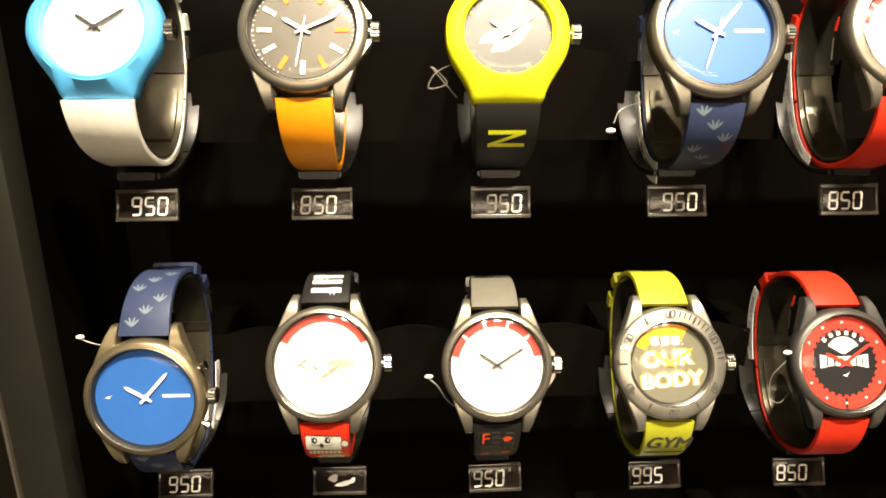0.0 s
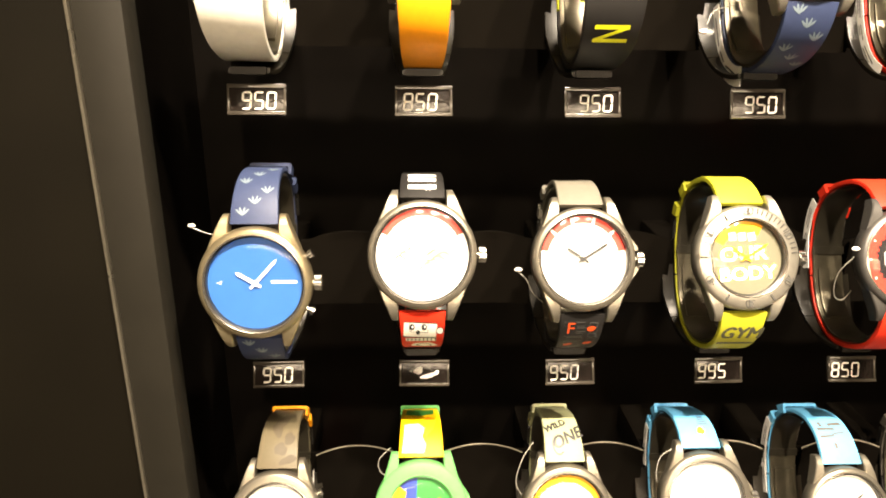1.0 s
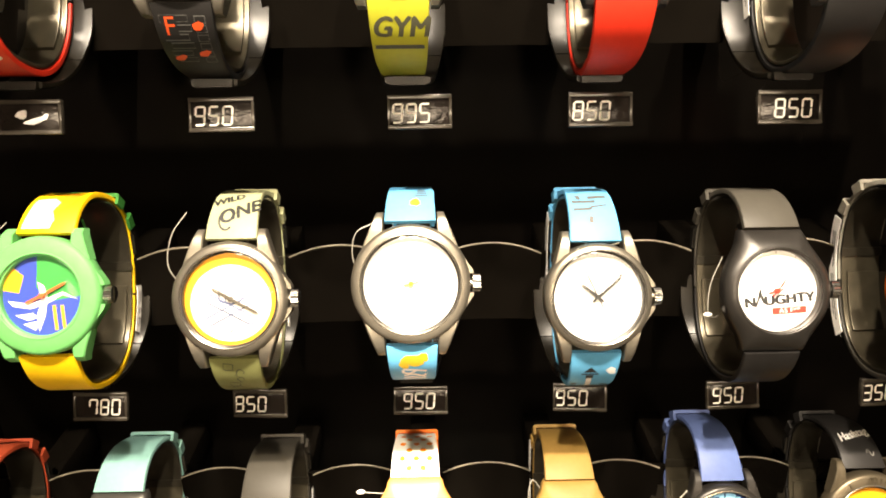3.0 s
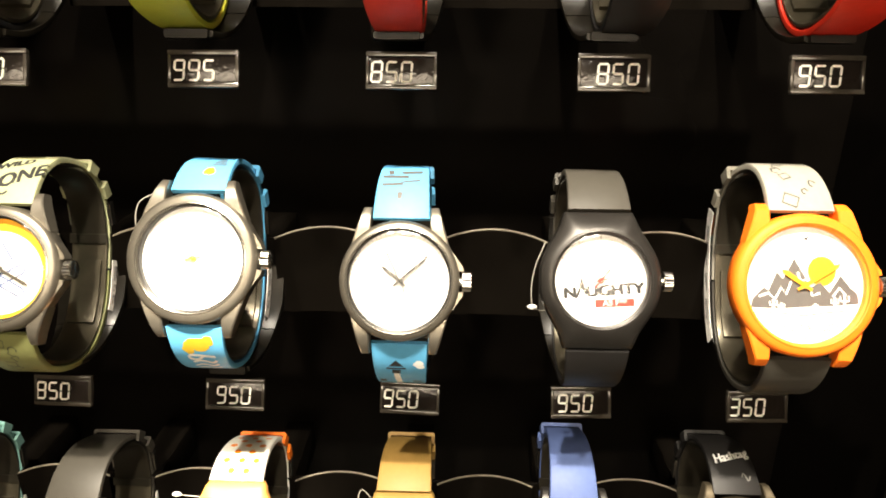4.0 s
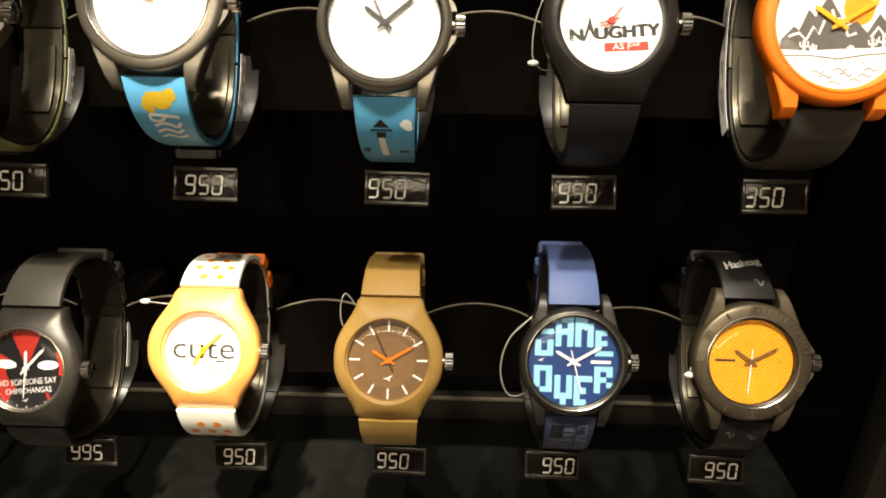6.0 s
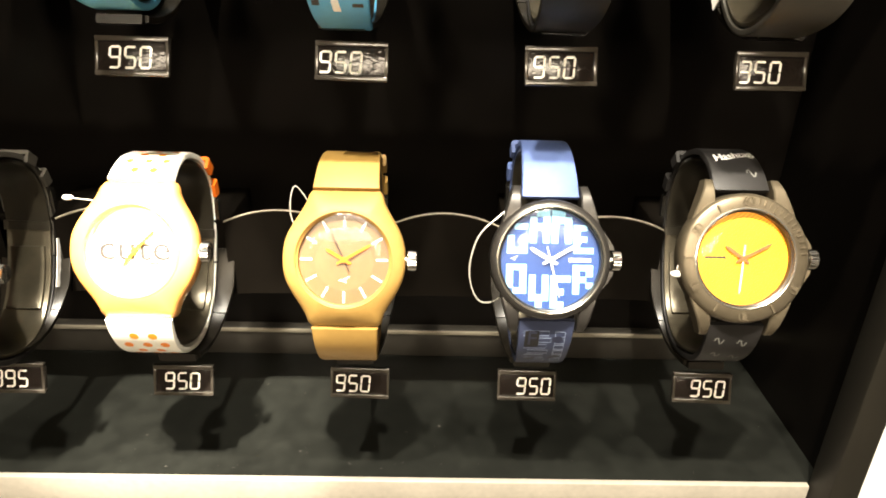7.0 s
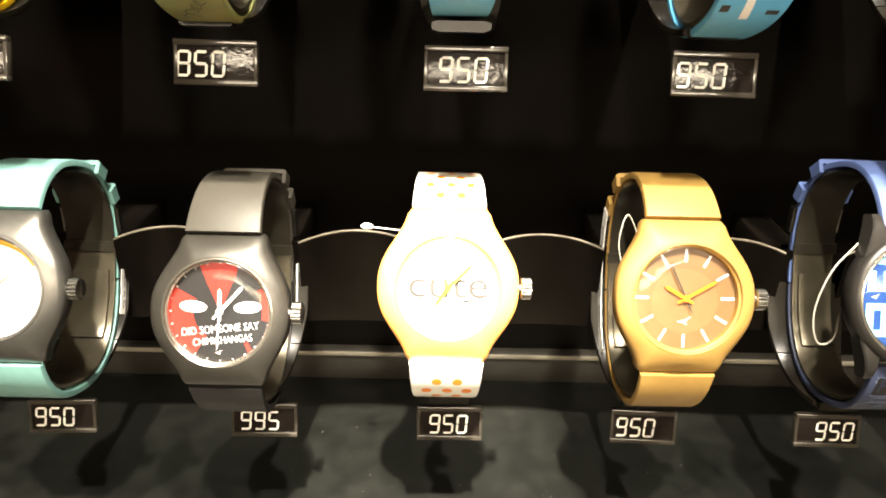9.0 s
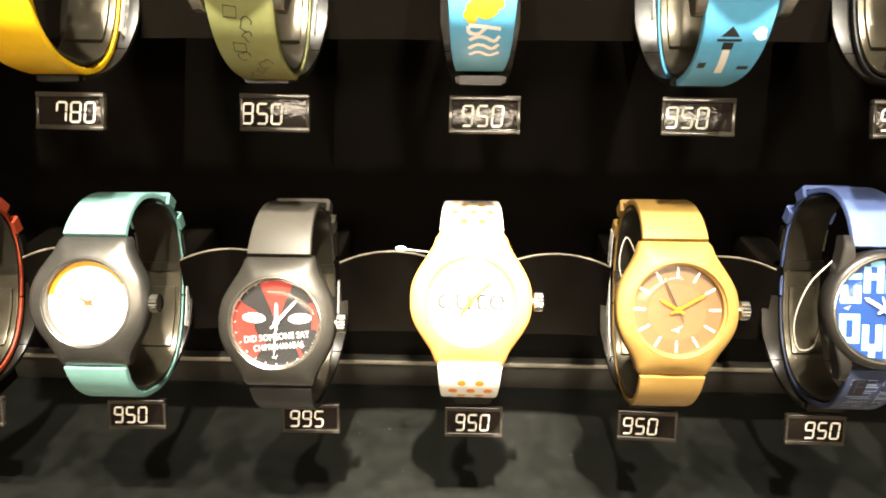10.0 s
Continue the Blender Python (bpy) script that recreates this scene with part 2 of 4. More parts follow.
structure("floor", box(-2.6, 2.6, -2.1, 0.12, -0.1, 0), ROOM_M, "plain grey shop floor", "floor")
structure("ceiling", box(-2.6, 2.6, -2.1, 0.12, 2.3, 2.4), ROOM_M, "plain grey shop ceiling", "ceiling")
structure("wall_south", box(-2.5, 2.5, -2.1, -2.0, 0, 2.3), ROOM_M, "plain grey shop wall", "wall")
structure("wall_west", box(-2.6, -2.5, -2.1, 0.12, 0, 2.3), ROOM_M, "plain grey shop wall", "wall")
structure("wall_east", box(2.5, 2.6, -2.1, 0.12, 0, 2.3), ROOM_M, "plain grey shop wall", "wall")

# ---- watch: lengths in metres, x to the right, y towards twelve, z out of the dial ----
MM = 0.001
TILT_UP = 23.0
LOOP_A, LOOP_B, LOOP_P = 40.0, 31.0, 2.5


class Loop:
    """The oval that a closed strap follows in its y-z plane."""

    def __init__(self, ys, zs, a=LOOP_A, b=LOOP_B, p=LOOP_P, grow=0.0, rise=0.0):
        a, cy = a + rise / 2, rise / 2
        zc = zs - b * (1 - (ys / a) ** p) ** (1 / p)
        a, b = a + grow, b + grow
        start, last = (math.asin(min(1, (y / a) ** (p / 2))) for y in (ys - cy, ys + cy))
        pts = []
        n = 160
        for i in range(n + 1):
            t = start + (2 * math.pi - last - start) * i / n
            c, s = math.cos(t), math.sin(t)
            pts.append(Vector((cy + a * math.copysign(abs(s) ** (2 / p), s), zc + b * math.copysign(abs(c) ** (2 / p), c))))
        self.pts = pts
        self.cum = [0.0]
        for q, r in zip(pts, pts[1:]):
            self.cum.append(self.cum[-1] + (r - q).length)
        self.length = self.cum[-1]

    def at(self, s):
        s = min(max(s, 0.0), self.length)
        lo, hi = 0, len(self.cum) - 1
        while hi - lo > 1:
            mid = (lo + hi) // 2
            if self.cum[mid] <= s:
                lo = mid
            else:
                hi = mid
        k = (s - self.cum[lo]) / max(self.cum[hi] - self.cum[lo], 1e-9)
        p = self.pts[lo].lerp(self.pts[hi], k)
        d = (self.pts[min(hi + 1, len(self.pts) - 1)] - self.pts[max(lo - 1, 0)]).normalized()
        return p, Vector((-d.y, d.x))

    def place(self, u, s, h):
        """The point u across, s along and h above the loop, in metres."""
        p, nrm = self.at(s)
        q = p + nrm * h
        return (u * MM, q.x * MM, q.y * MM)


def band(loop, s0, s1, width, thick, n=44, lift=0.0, tip=False):
    """A strap along the loop; width(s) is its half width."""
    rings = []
    for i in range(n + 1):
        s = s0 + (s1 - s0) * i / n
        w, e = width(s), min(0.7, thick * 0.35)
        if tip and i > n - 7:
            w *= math.sqrt(max(0.05, 1 - ((i - n + 7) / 7.2) ** 2))
        sec = [(-w, 0.2), (-w, thick - e), (-w + e * 0.3, thick - e * 0.3), (-w + e, thick), (w - e, thick), (w - e * 0.3, thick - e * 0.3), (w, thick - e), (w, 0.2), (w - 0.3, 0), (-w + 0.3, 0)]
        rings.append([loop.place(u, s, h + lift) for u, h in sec])
    return grid_mesh(rings, True, True, True)


def hand_shape(length, w, tail=3.0):
    return [(-w * 0.35, -tail), (w * 0.35, -tail), (w * 0.5, length * 0.1), (w * 0.5, length * 0.85), (0, length), (-w * 0.5, length * 0.85), (-w * 0.5, length * 0.1)]


def dial_place(z):
    return lambda u, v, h: (u * MM, v * MM, z * MM + h * MM)


def turned(points, degrees):
    c, s = math.cos(radians(degrees)), math.sin(radians(degrees))
    return [(u * c + v * s, -u * s + v * c) for u, v in points]


def poly_outline(R, ys, ws, n=96):
    """Rounded case that narrows to the strap."""
    out = []
    for i in range(n):
        a = 2 * math.pi * i / n
        c, s = math.cos(a), math.sin(a)
        lo, hi = 0.0, 60.0
        for _ in range(30):
            r = (lo + hi) / 2
            x, y = abs(r * c), abs(r * s)
            k = min(y / ys, 1)
            w = ws + (R - ws) * (0.5 + 0.5 * math.cos(math.pi * k ** 1.25))
            inside = y < ys and x < w
            lo, hi = (r, hi) if inside else (lo, r)
        out.append((lo * c, lo * s))
    return out


def build_watch(spec):
    """One wrist watch with its strap closed round a display cuff."""
    R, rd = spec.get("R", 22.0), spec.get("rd", 18.0)
    style = spec.get("style", "lug")
    ys = spec.get("ys", 25.0 if style == "poly" else R + 0.3)
    root = new("wrist_watch")
    case_m, strap_m = spec["case"], spec["strap"]
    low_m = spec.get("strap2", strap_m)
    zt, zd, zb = 4.2, 1.9, -5.5
    if style == "poly":
        ws = spec.get("ws", 13.4)
        out = poly_outline(R, ys, ws)
        n = len(out)
        drop = lambda y: 5.0 * min(abs(y) / ys, 1) ** 2.2
        ring = lambda f, z, k: [((x * f) * MM, (y * f) * MM, (z - k * drop(y)) * MM) for x, y in out]
        circ = lambda r, z: [(r * x / math.hypot(x, y) * MM, r * y / math.hypot(x, y) * MM, z * MM) for x, y in out]
        body = grid_mesh([circ(rd, zd - 1.5), circ(rd, zt - 0.5), circ(rd + 0.5, zt), circ(rd + 1.6, zt - 0.1), ring(0.93, zt - 0.9, 0.9), ring(0.985, zt - 1.8, 1), ring(1, zt - 3.2, 1),
                          ring(1, zb + 2, 0.9), ring(0.96, zb, 0.7)], True, True, True)
        case = part("case", body, case_m, root, "", 50)
    else:
        body = lathe([(rd * MM, (zd - 1.5) * MM), (rd * MM, (zt - 0.6) * MM), ((rd + 0.5) * MM, zt * MM), ((R - 1.6) * MM, (zt - 0.2) * MM), ((R - 0.4) * MM, (zt - 1.1) * MM), (R * MM, (zt - 2.6) * MM),
                      (R * MM, (zb + 2.5) * MM), ((R - 1.8) * MM, zb * MM)], 80)
        case = part("case", body, case_m, root, "", 40)
        lw = spec.get("lug", 3.6)
        lx = spec.get("lug_x", 12.6)
        reach = spec.get("lug_long", 1.0)
        for sx in (-1, 1):
            for sy in (-1, 1):
                secs = []
                y0, y1 = 0.60 * R, ys + 4.2 * reach
                broad, slim = 0.8 * R + 0.2, lx + lw * 0.37
                for y, zhi, zlo in ((y0, zt - 2.3, zb + 1.8), (0.74 * R, zt - 2.1, zb + 1.4), (0.88 * R, zt - 2.3, zb + 0.8), (ys + 0.6, zt - 3.0, zb + 0.2), (ys + 2.6 * reach, zt - 4.2, zb - 0.6),
                                    (y1, zt - 5.5, zb - 1.0), (ys + 4.7 * reach, zt - 6.3, zb - 0.8)):
                    outer = broad + (slim - broad) * min((y - y0) / (y1 - y0), 1.03)
                    inner = max(lx - 1.7, math.sqrt(max((rd + 1.3) ** 2 - y * y, 0)))
                    outer = max(outer, inner + 1.2)
                    e, c0, w = 0.5, sx * (outer + inner) / 2, outer - inner
                    secs.append([((c0 + a) * MM, sy * y * MM, z * MM) for a, z in ((-w / 2, zlo), (-w / 2, zhi - e), (-w / 2 + e, zhi), (w / 2 - e, zhi), (w / 2, zhi - e), (w / 2, zlo))])
                part("lug", grid_mesh(secs, True, True, True), case_m, root, "", 24)
    if spec.get("bezel"):
        rb = (rd + R) / 2
        for i in range(12):
            a = 30 * i
            if a == 90:
                continue
            part("bezel_mark", slab(turned(rect(0, rb, 0.8, (R - rd) * 0.5), a), -0.3, 0.35, dial_place(zt)), spec["bezel"], case)
        for i in range(1, 15):
            if i % 5:
                part("bezel_mark", slab(turned(rect(0, rb + 0.4, 0.5, (R - rd) * 0.38), 6 * i), -0.3, 0.35, dial_place(zt)), spec["bezel"], case)
        for body, a in (("60", 0), ("10", 60), ("20", 120), ("30", 180), ("40", 240), ("50", 300)):
            u, v = turned([(0, rb)], a)[0]
            part("bezel_number", letters(body, (R - rd) * 0.75, u, v, 0.3, dial_place(zt), -a), spec["bezel"], case)
    ring_m = spec.get("rim", RIM_M if style == "lug" else case_m)
    part("glass_rim", grid_mesh([circle((rd + a) * MM, (zt + b) * MM, 72) for a, b in ((0.02, -1.2), (0.05, 0.1), (0.35, 0.28), (0.75, 0.16), (0.95, -0.25))]), ring_m, case)
    part("gasket", grid_mesh([circle((rd - a) * MM, (zd + b) * MM, 72) for a, b in ((0.03, 1.6), (0.75, 1.2), (0.8, -0.95))]), spec.get("gasket", GASKET if style == "lug" else ring_m), case)
    # crown
    z0, cl = -0.6, spec.get("crown_long", 4.3)
    rings = []
    for x, r in ((R - 1.5, 1.6), (R + 0.6, 1.6), (R + 0.7, 3.0), (R + 1.0, 3.35), (R + cl - 0.4, 3.35), (R + cl, 2.8)):
        rings.append([(x * MM, r * (1 + (0.07 if i % 2 and r > 2.9 else 0)) * math.cos(2 * math.pi * i / 40) * MM, (z0 + r * (1 + (0.07 if i % 2 and r > 2.9 else 0)) * math.sin(2 * math.pi * i / 40)) * MM) for i in range(40)])
    part("crown", grid_mesh(rings, True, True, True), spec.get("crown", STEEL), root, "knurled steel crown")
    if spec.get("guard"):
        for sy in (-1, 1):
            g = [((R - 4) * MM, sy * 3.6 * MM), ((R + 1.3) * MM, sy * 3.9 * MM), ((R + 1.0) * MM, sy * 5.4 * MM), ((R - 2.6) * MM, sy * 10.5 * MM)]
            part("crown_guard", slab(g, -3.2 * MM, 1.8 * MM), case_m, root)
    if spec.get("pushers"):
        for a in (28, -28):
            c, s = math.cos(radians(a)), math.sin(radians(a))
            pts = [((R - 1) * c * MM, (R - 1) * s * MM, z0 * MM), ((R + 1.6) * c * MM, (R + 1.6) * s * MM, z0 * MM)]
            part("pusher", join(tube(pts, 1.2 * MM, 14), tube([pts[1], ((R + 3.4) * c * MM, (R + 3.4) * s * MM, z0 * MM)], 2.0 * MM, 14)), STEEL, root)
    # dial, flange and glass
    dial = part("dial", lathe([((rd - 0.05) * MM, (zd - 1.4) * MM), ((rd - 0.05) * MM, (zd - 1.0) * MM)]), spec["dial"], root)
    zs = zd - 1.0
    if spec.get("flange"):
        part("flange", grid_mesh([circle((rd - 0.06) * MM, (zs + 1.9) * MM), circle((rd - 1.9) * MM, (zs + 0.25) * MM), circle((rd - 1.95) * MM, zs * MM)]), spec["flange"], root)
    face = dial_place(zs)
    hr, mn, sec = spec.get("time", (304, 58, 180))
    hm = spec.get("needle", INK)
    k = rd / 18.0 * spec.get("reach", 1.0)
    part("hour_hand", slab(turned(hand_shape(8.2 * k, 1.25 * k), hr), 0.75, 0.95, face), hm, root)
    part("minute_hand", slab(turned(hand_shape(12.4 * k, 1.1 * k), mn), 1.0, 1.2, face), hm, root)
    if spec.get("second"):
        part("second_hand", slab(turned(hand_shape(13.5 * k, 0.5 * k, 5.0), sec), 1.25, 1.35, face), spec["second"], root)
    part("hand_hub", slab(blob(0, 0, 1.1, 1.1, 16), 0, 1.45, face), hm, root)
    if spec.get("art"):
        spec["art"](root, dial, face, rd)
    g = part("glass", grid_mesh([circle((rd - 0.02) * MM, (zt - 0.35) * MM), circle((rd - 0.5) * MM, (zt + 0.05) * MM), circle(rd * 0.66 * MM, (zt + 0.25) * MM), circle(rd * 0.33 * MM, (zt + 0.36) * MM), circle(0.02 * MM, (zt + 0.38) * MM, 64)], True, False, True), GLASS, root, "", 60)
    g.visible_shadow = False
    # strap
    loop = Loop(ys, -3.4 if style == "lug" else -4.4, spec.get("la", LOOP_A if style == "poly" else LOOP_A + 1.4 + spec.get("sag", 0.0)), spec.get("lb", LOOP_B), rise=spec.get("rise", 0.0) - (2.2 if style == "poly" else 2.3))
    w0 = spec.get("sw", 12.2 if style == "poly" else 10.6)
    L = loop.length
    width = lambda s: w0 - 2.2 * min(1, min(s, L - s) / 42.0)
    up = part("strap_upper", band(loop, 0.0, L * 0.52, width, 2.4, 44), strap_m, root)
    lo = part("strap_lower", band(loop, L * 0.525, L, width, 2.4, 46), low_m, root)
    keep = spec.get("keeper", strap_m)
    for s in (L * 0.262, L * 0.332):
        w = width(s)
        sec = []
        for ds in (-3.0, 3.0):
            sec.append([loop.place(u, s + ds, h) for u, h in ((-w - 1.7, -0.6), (-w - 1.7, 4.0), (-w - 0.9, 4.7), (w + 0.9, 4.7), (w + 1.7, 4.0), (w + 1.7, -0.6), (w + 0.2, -0.6), (w + 0.2, 3.0), (-w - 0.2, 3.0), (-w - 0.2, -0.6))])
        part("keeper", grid_mesh(sec, True, True, True), keep, root)
    s = L * 0.39
    w = width(s)
    sec = [[loop.place(u, s + ds, h) for u, h in ((-w - 1.6, 0.3), (-w - 1.6, 3.6), (-w, 4.0), (w, 4.0), (w + 1.6, 3.6), (w + 1.6, 0.3))] for ds in (-5.0, -4.0, 4.0, 5.0)]
    part("buckle", grid_mesh(sec, True, True, True), STEEL, root, "polished steel buckle")
    if spec.get("strap_art"):
        spec["strap_art"](root, up, lo, loop)
    for side, f0, f1, depth in spec.get("labels", ()):
        paper_label(root, loop, side, f0, f1, w0 - 0.6, depth)
    # the maker's cuff inside the strap
    cuff = new("display_cuff")
    inner = lambda s: w0 - 2.6
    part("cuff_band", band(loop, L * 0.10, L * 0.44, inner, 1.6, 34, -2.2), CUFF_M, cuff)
    # lower band and pad are paler: light from above is put into their colour
    part("cuff_band", band(loop, L * 0.455, L * 0.93, inner, 1.6, 34, -2.2), CUFF_LIT, cuff)
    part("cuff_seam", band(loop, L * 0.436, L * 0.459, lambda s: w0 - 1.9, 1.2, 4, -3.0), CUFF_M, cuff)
    part("cuff_pad", band(loop, L * 0.50, L * 0.66, lambda s: (w0 - 4.5), 1.5, 16, -3.9), CUFF_LIT, cuff)
    return root, cuff


def watch_pose(row, col, dx=0.0, dz=0.0, yaw=0.0, roll=0.0, dy=0.0, tilt=TILT_UP):
    x = PITCH * (col - 4) + dx * MM
    m = Matrix.Translation((x, -0.018 + dy * MM, TAG_Z[row] + 0.068 + dz * MM))
    return m @ pose(0, 0, 0, 0, 0, yaw) @ pose(0, 0, 0, 90 - tilt) @ pose(0, 0, 0, 0, 0, roll)


# ---- price tags and holders ----
SEGS = {"0": "abcdef", "3": "abcdg", "5": "afgcd", "7": "abcf", "8": "abcdefg", "9": "abcdfg"}


BAR_MESH = {}


def digit_bars(ch, u, v, w, h, t, parent):
    """The lit bars of one digit, each a part of its own."""
    e = t * 0.55
    y1, x1, q = h / 2, w / 2, t / 2
    across = [(-x1 + e, -q), (x1 - e, -q), (x1 - e + q * 0.8, 0), (x1 - e, q), (-x1 + e, q), (-x1 + e - q * 0.8, 0)]
    along = [(-q, e), (0, e - q * 0.8), (q, e), (q, y1 - e), (0, y1 - e + q * 0.8), (-q, y1 - e)]
    where = {"a": (across, 0, y1), "g": (across, 0, 0), "d": (across, 0, -y1), "f": (along, -x1, 0), "b": (along, x1, 0), "e": (along, -x1, -y1), "c": (along, x1, -y1)}
    for k in SEGS[ch]:
        pts, du, dv = where[k]
        if k not in BAR_MESH:
            bm = slab([(a + du + 0.08 * (b + dv), b + dv) for a, b in pts], 0.0, 0.12, lambda a, b, c: (a * MM, b * MM, c * MM))
            BAR_MESH[k] = finish(bm, "digit_bar", DIGIT_M, 0)
        ob = new("digit_bar", BAR_MESH[k])
        ob.parent = parent
        ob.location = (u * MM, v * MM, 0.00003)


def build_tag(price, shift=0.0):
    """A small black clip-on tag with light seven-bar digits."""
    root = new("price_tag")
    W, H = 24.5, 12.0
    part("plate", box(-W / 2 * MM, W / 2 * MM, -H / 2 * MM, H / 2 * MM, -0.0012, 0, 0.0002), TAG_M, root)
    part("top_rail", box((-W / 2 - 0.4) * MM, (W / 2 + 0.4) * MM, (H / 2 - 1.1) * MM, (H / 2 + 0.7) * MM, -0.002, 0.0009, 0.0003), TAG_FRAME, root)
    part("bottom_rail", box((-W / 2 - 0.4) * MM, (W / 2 + 0.4) * MM, (-H / 2 - 0.7) * MM, (-H / 2 + 1.0) * MM, -0.002, 0.0009, 0.0003), TAG_FRAME, root)
    for sx in (-1, 1):
        x0, x1 = sorted((sx * (W / 2 - 0.7), sx * (W / 2 + 0.4)))
        part("side_rail", box(x0 * MM, x1 * MM, (-H / 2 + 1.01) * MM, (H / 2 - 1.11) * MM, -0.002, 0.0006, 0.0002), TAG_FRAME, root)
    if price:
        for i, ch in enumerate(price):
            digit_bars(ch, shift + (i - 1) * 5.3, -0.4, 3.5, 7.0, 0.8, root)
    else:
        for i, (u, v, a, b) in enumerate(((-3, 1, 5, 3), (2, -1.5, 7, 2.6), (6, 0, 3, 2))):
            part("torn_paper", slab(blob(u, v, a / 2, b / 2, 14, 0.18, 10 * i, i), 0, 0.15, lambda p, q, r: (p * MM, q * MM, r * MM)), PAPER, root)
    return tagged(root, "small black price tag with pale seven-bar digits" if price else "small black price tag with torn paper scraps", "price tag", "price tags")


def build_holder():
    """A J-shaped smoked acrylic hook that carries one watch, on a stem from the back panel."""
    root = new("watch_holder")
    lp = Loop(21.5, -3.4, LOOP_A, LOOP_B, LOOP_P, 3.2)
    L = lp.length
    half = lambda s: 15.5 - 7.0 * max(0, (s / L - 0.58) / 0.195)
    part("back_arm", band(lp, L * 0.50, L * 0.64, half, 2.4, 20), HOOK_M, root)
    part("front_hook", band(lp, L * 0.642, L * 0.765, half, 2.4, 20), HOOK_M, root)
    part("hook_tip", band(lp, L * 0.766, L * 0.776, lambda s: 7.6, 3.2, 4), HOOK_M, root)
    return root


def build_rail(row):
    """Smoked acrylic backing between the holders of one row, with arched top edges; rows c and d have their edge light
    painted on.
    """
    root = new("backing_rail")
    z0 = TAG_Z[row]
    n = 14
    for col in range(1, 7):
        xa, xb = PITCH * (col - 4) + 0.0125, PITCH * (col - 3) - 0.0125
        secs, top = [], []
        for i in range(n + 1):
            k = i / n
            x, arch = xa + (xb - xa) * k, 4 * k * (1 - k)
            y, z1 = 0.040 + 0.0015 * arch, z0 + 0.0560 + 0.0055 * arch
            secs.append([(x, y, z0 + 0.020), (x, y + 0.0022, z0 + 0.020), (x, y + 0.0022, z1), (x, y, z1)])
            top.append((x, y + 0.0011, z1 + 0.0004))
        panel = part("rail_panel", grid_mesh(secs, True, True, True), ACRYLIC, root)
        # light on the cut edge is painted as a pale cord, rows c and d only
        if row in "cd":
            part("cut_edge", tube(top, 0.00045, 8), ACRYLIC_EDGE, panel, "cut edge with its caught light painted pale")
    for col in range(1, 8):
        x = PITCH * (col - 4)
        part("bracket", box(x - 0.0225, x + 0.0225, 0.0438, 0.0468, z0 + 0.022, z0 + 0.056, 0.0006), ACRYLIC, root)
        part("stem", box(x - 0.008, x + 0.008, 0.0469, YB - 0.0002, z0 + 0.028, z0 + 0.048, 0.0006), ACRYLIC, root)
    return tagged(root, "smoked black acrylic backing rail with edge light painted on its arches" if row in "cd" else "smoked black acrylic backing rail with arched panels", "backing rail", "backing rails")


HOLDER = build_holder()

# ---- prints, labels and cords ----
def flat(name, pts, m, parent, place, h=0.06, base=0.0, label=""):
    if parent.name.startswith("strap"):
        bm = bmesh.new()
        bm.faces.new([bm.verts.new((u, v, 0)) for u, v in pts])
        return part(name, lay(bm, place, base + h), m, parent, label, 0)
    return part(name, slab(pts, base, base + h, place), m, parent, label, 0)


def stroke(name, pts, w, m, parent, place, h=0.07):
    """A drawn line of that width through the points."""
    pts = [Vector((p[0], p[1])) for p in pts]
    lft, rgt = [], []
    for i, p in enumerate(pts):
        d = (pts[min(i + 1, len(pts) - 1)] - pts[max(i - 1, 0)]).normalized()
        nrm = Vector((-d.y, d.x)) * w / 2
        lft.append(p + nrm)
        rgt.append(p - nrm)
    bm = bmesh.new()
    a = [bm.verts.new(place(p.x, p.y, h)) for p in lft]
    b = [bm.verts.new(place(p.x, p.y, h)) for p in rgt]
    for i in range(len(pts) - 1):
        bm.faces.new((a[i], b[i], b[i + 1], a[i + 1]))
    return part(name, bm, m, parent, "", 0)


def word(body, size, u, v, m, parent, place, turn=0.0, squeeze=1.0, shear=0.0, h=0.07, bold=0.0):
    return part("printed_word", letters(body, size, u, v, h, place, turn, squeeze, shear, bold), m, parent, "", 0)


def outline(pts, w, m, parent, place, name="drawn_line"):
    return stroke(name, list(pts) + [pts[0], pts[1]], w, m, parent, place)


def ticks(parent, face, rd, m, n=60, r=0.93, length=1.3, w=0.22):
    for i in range(n):
        flat("tick", turned(rect(0, rd * r, w if i % 5 else w * 1.8, length), 360 * i / n), m, parent, face, 0.05)


def bars(parent, face, rd, m, r=0.78, length=4.0, w=0.7, skip=()):
    for i in range(12):
        if i not in skip:
            flat("hour_bar", turned(rect(0, rd * r, w, length), 30 * i), m, parent, face, 0.12)


def arc_sector(r0, r1, a0, a1, n=18):
    """A ring segment; degrees clockwise from twelve."""
    out = [(r1 * math.sin(radians(a0 + (a1 - a0) * i / n)), r1 * math.cos(radians(a0 + (a1 - a0) * i / n))) for i in range(n + 1)]
    return out + [(r0 * math.sin(radians(a1 + (a0 - a1) * i / n)), r0 * math.cos(radians(a1 + (a0 - a1) * i / n))) for i in range(n + 1)]


def emblem(u, v, size, m, parent, face):
    """A small dart-like maker's mark, as a plain shape."""
    flat("emblem", [(u - size, v - 0.1 * size), (u, v + 0.15 * size), (u + size, v + 0.7 * size), (u + 0.25 * size, v - 0.1 * size), (u + 0.4 * size, v - 0.6 * size), (u - 0.1 * size, v - 0.25 * size)], m, parent, face, 0.06)


def art_plain_blue(root, dial, face, rd):
    emblem(-rd * 0.72, 0.2, 1.5, WHITE_P, dial, face)
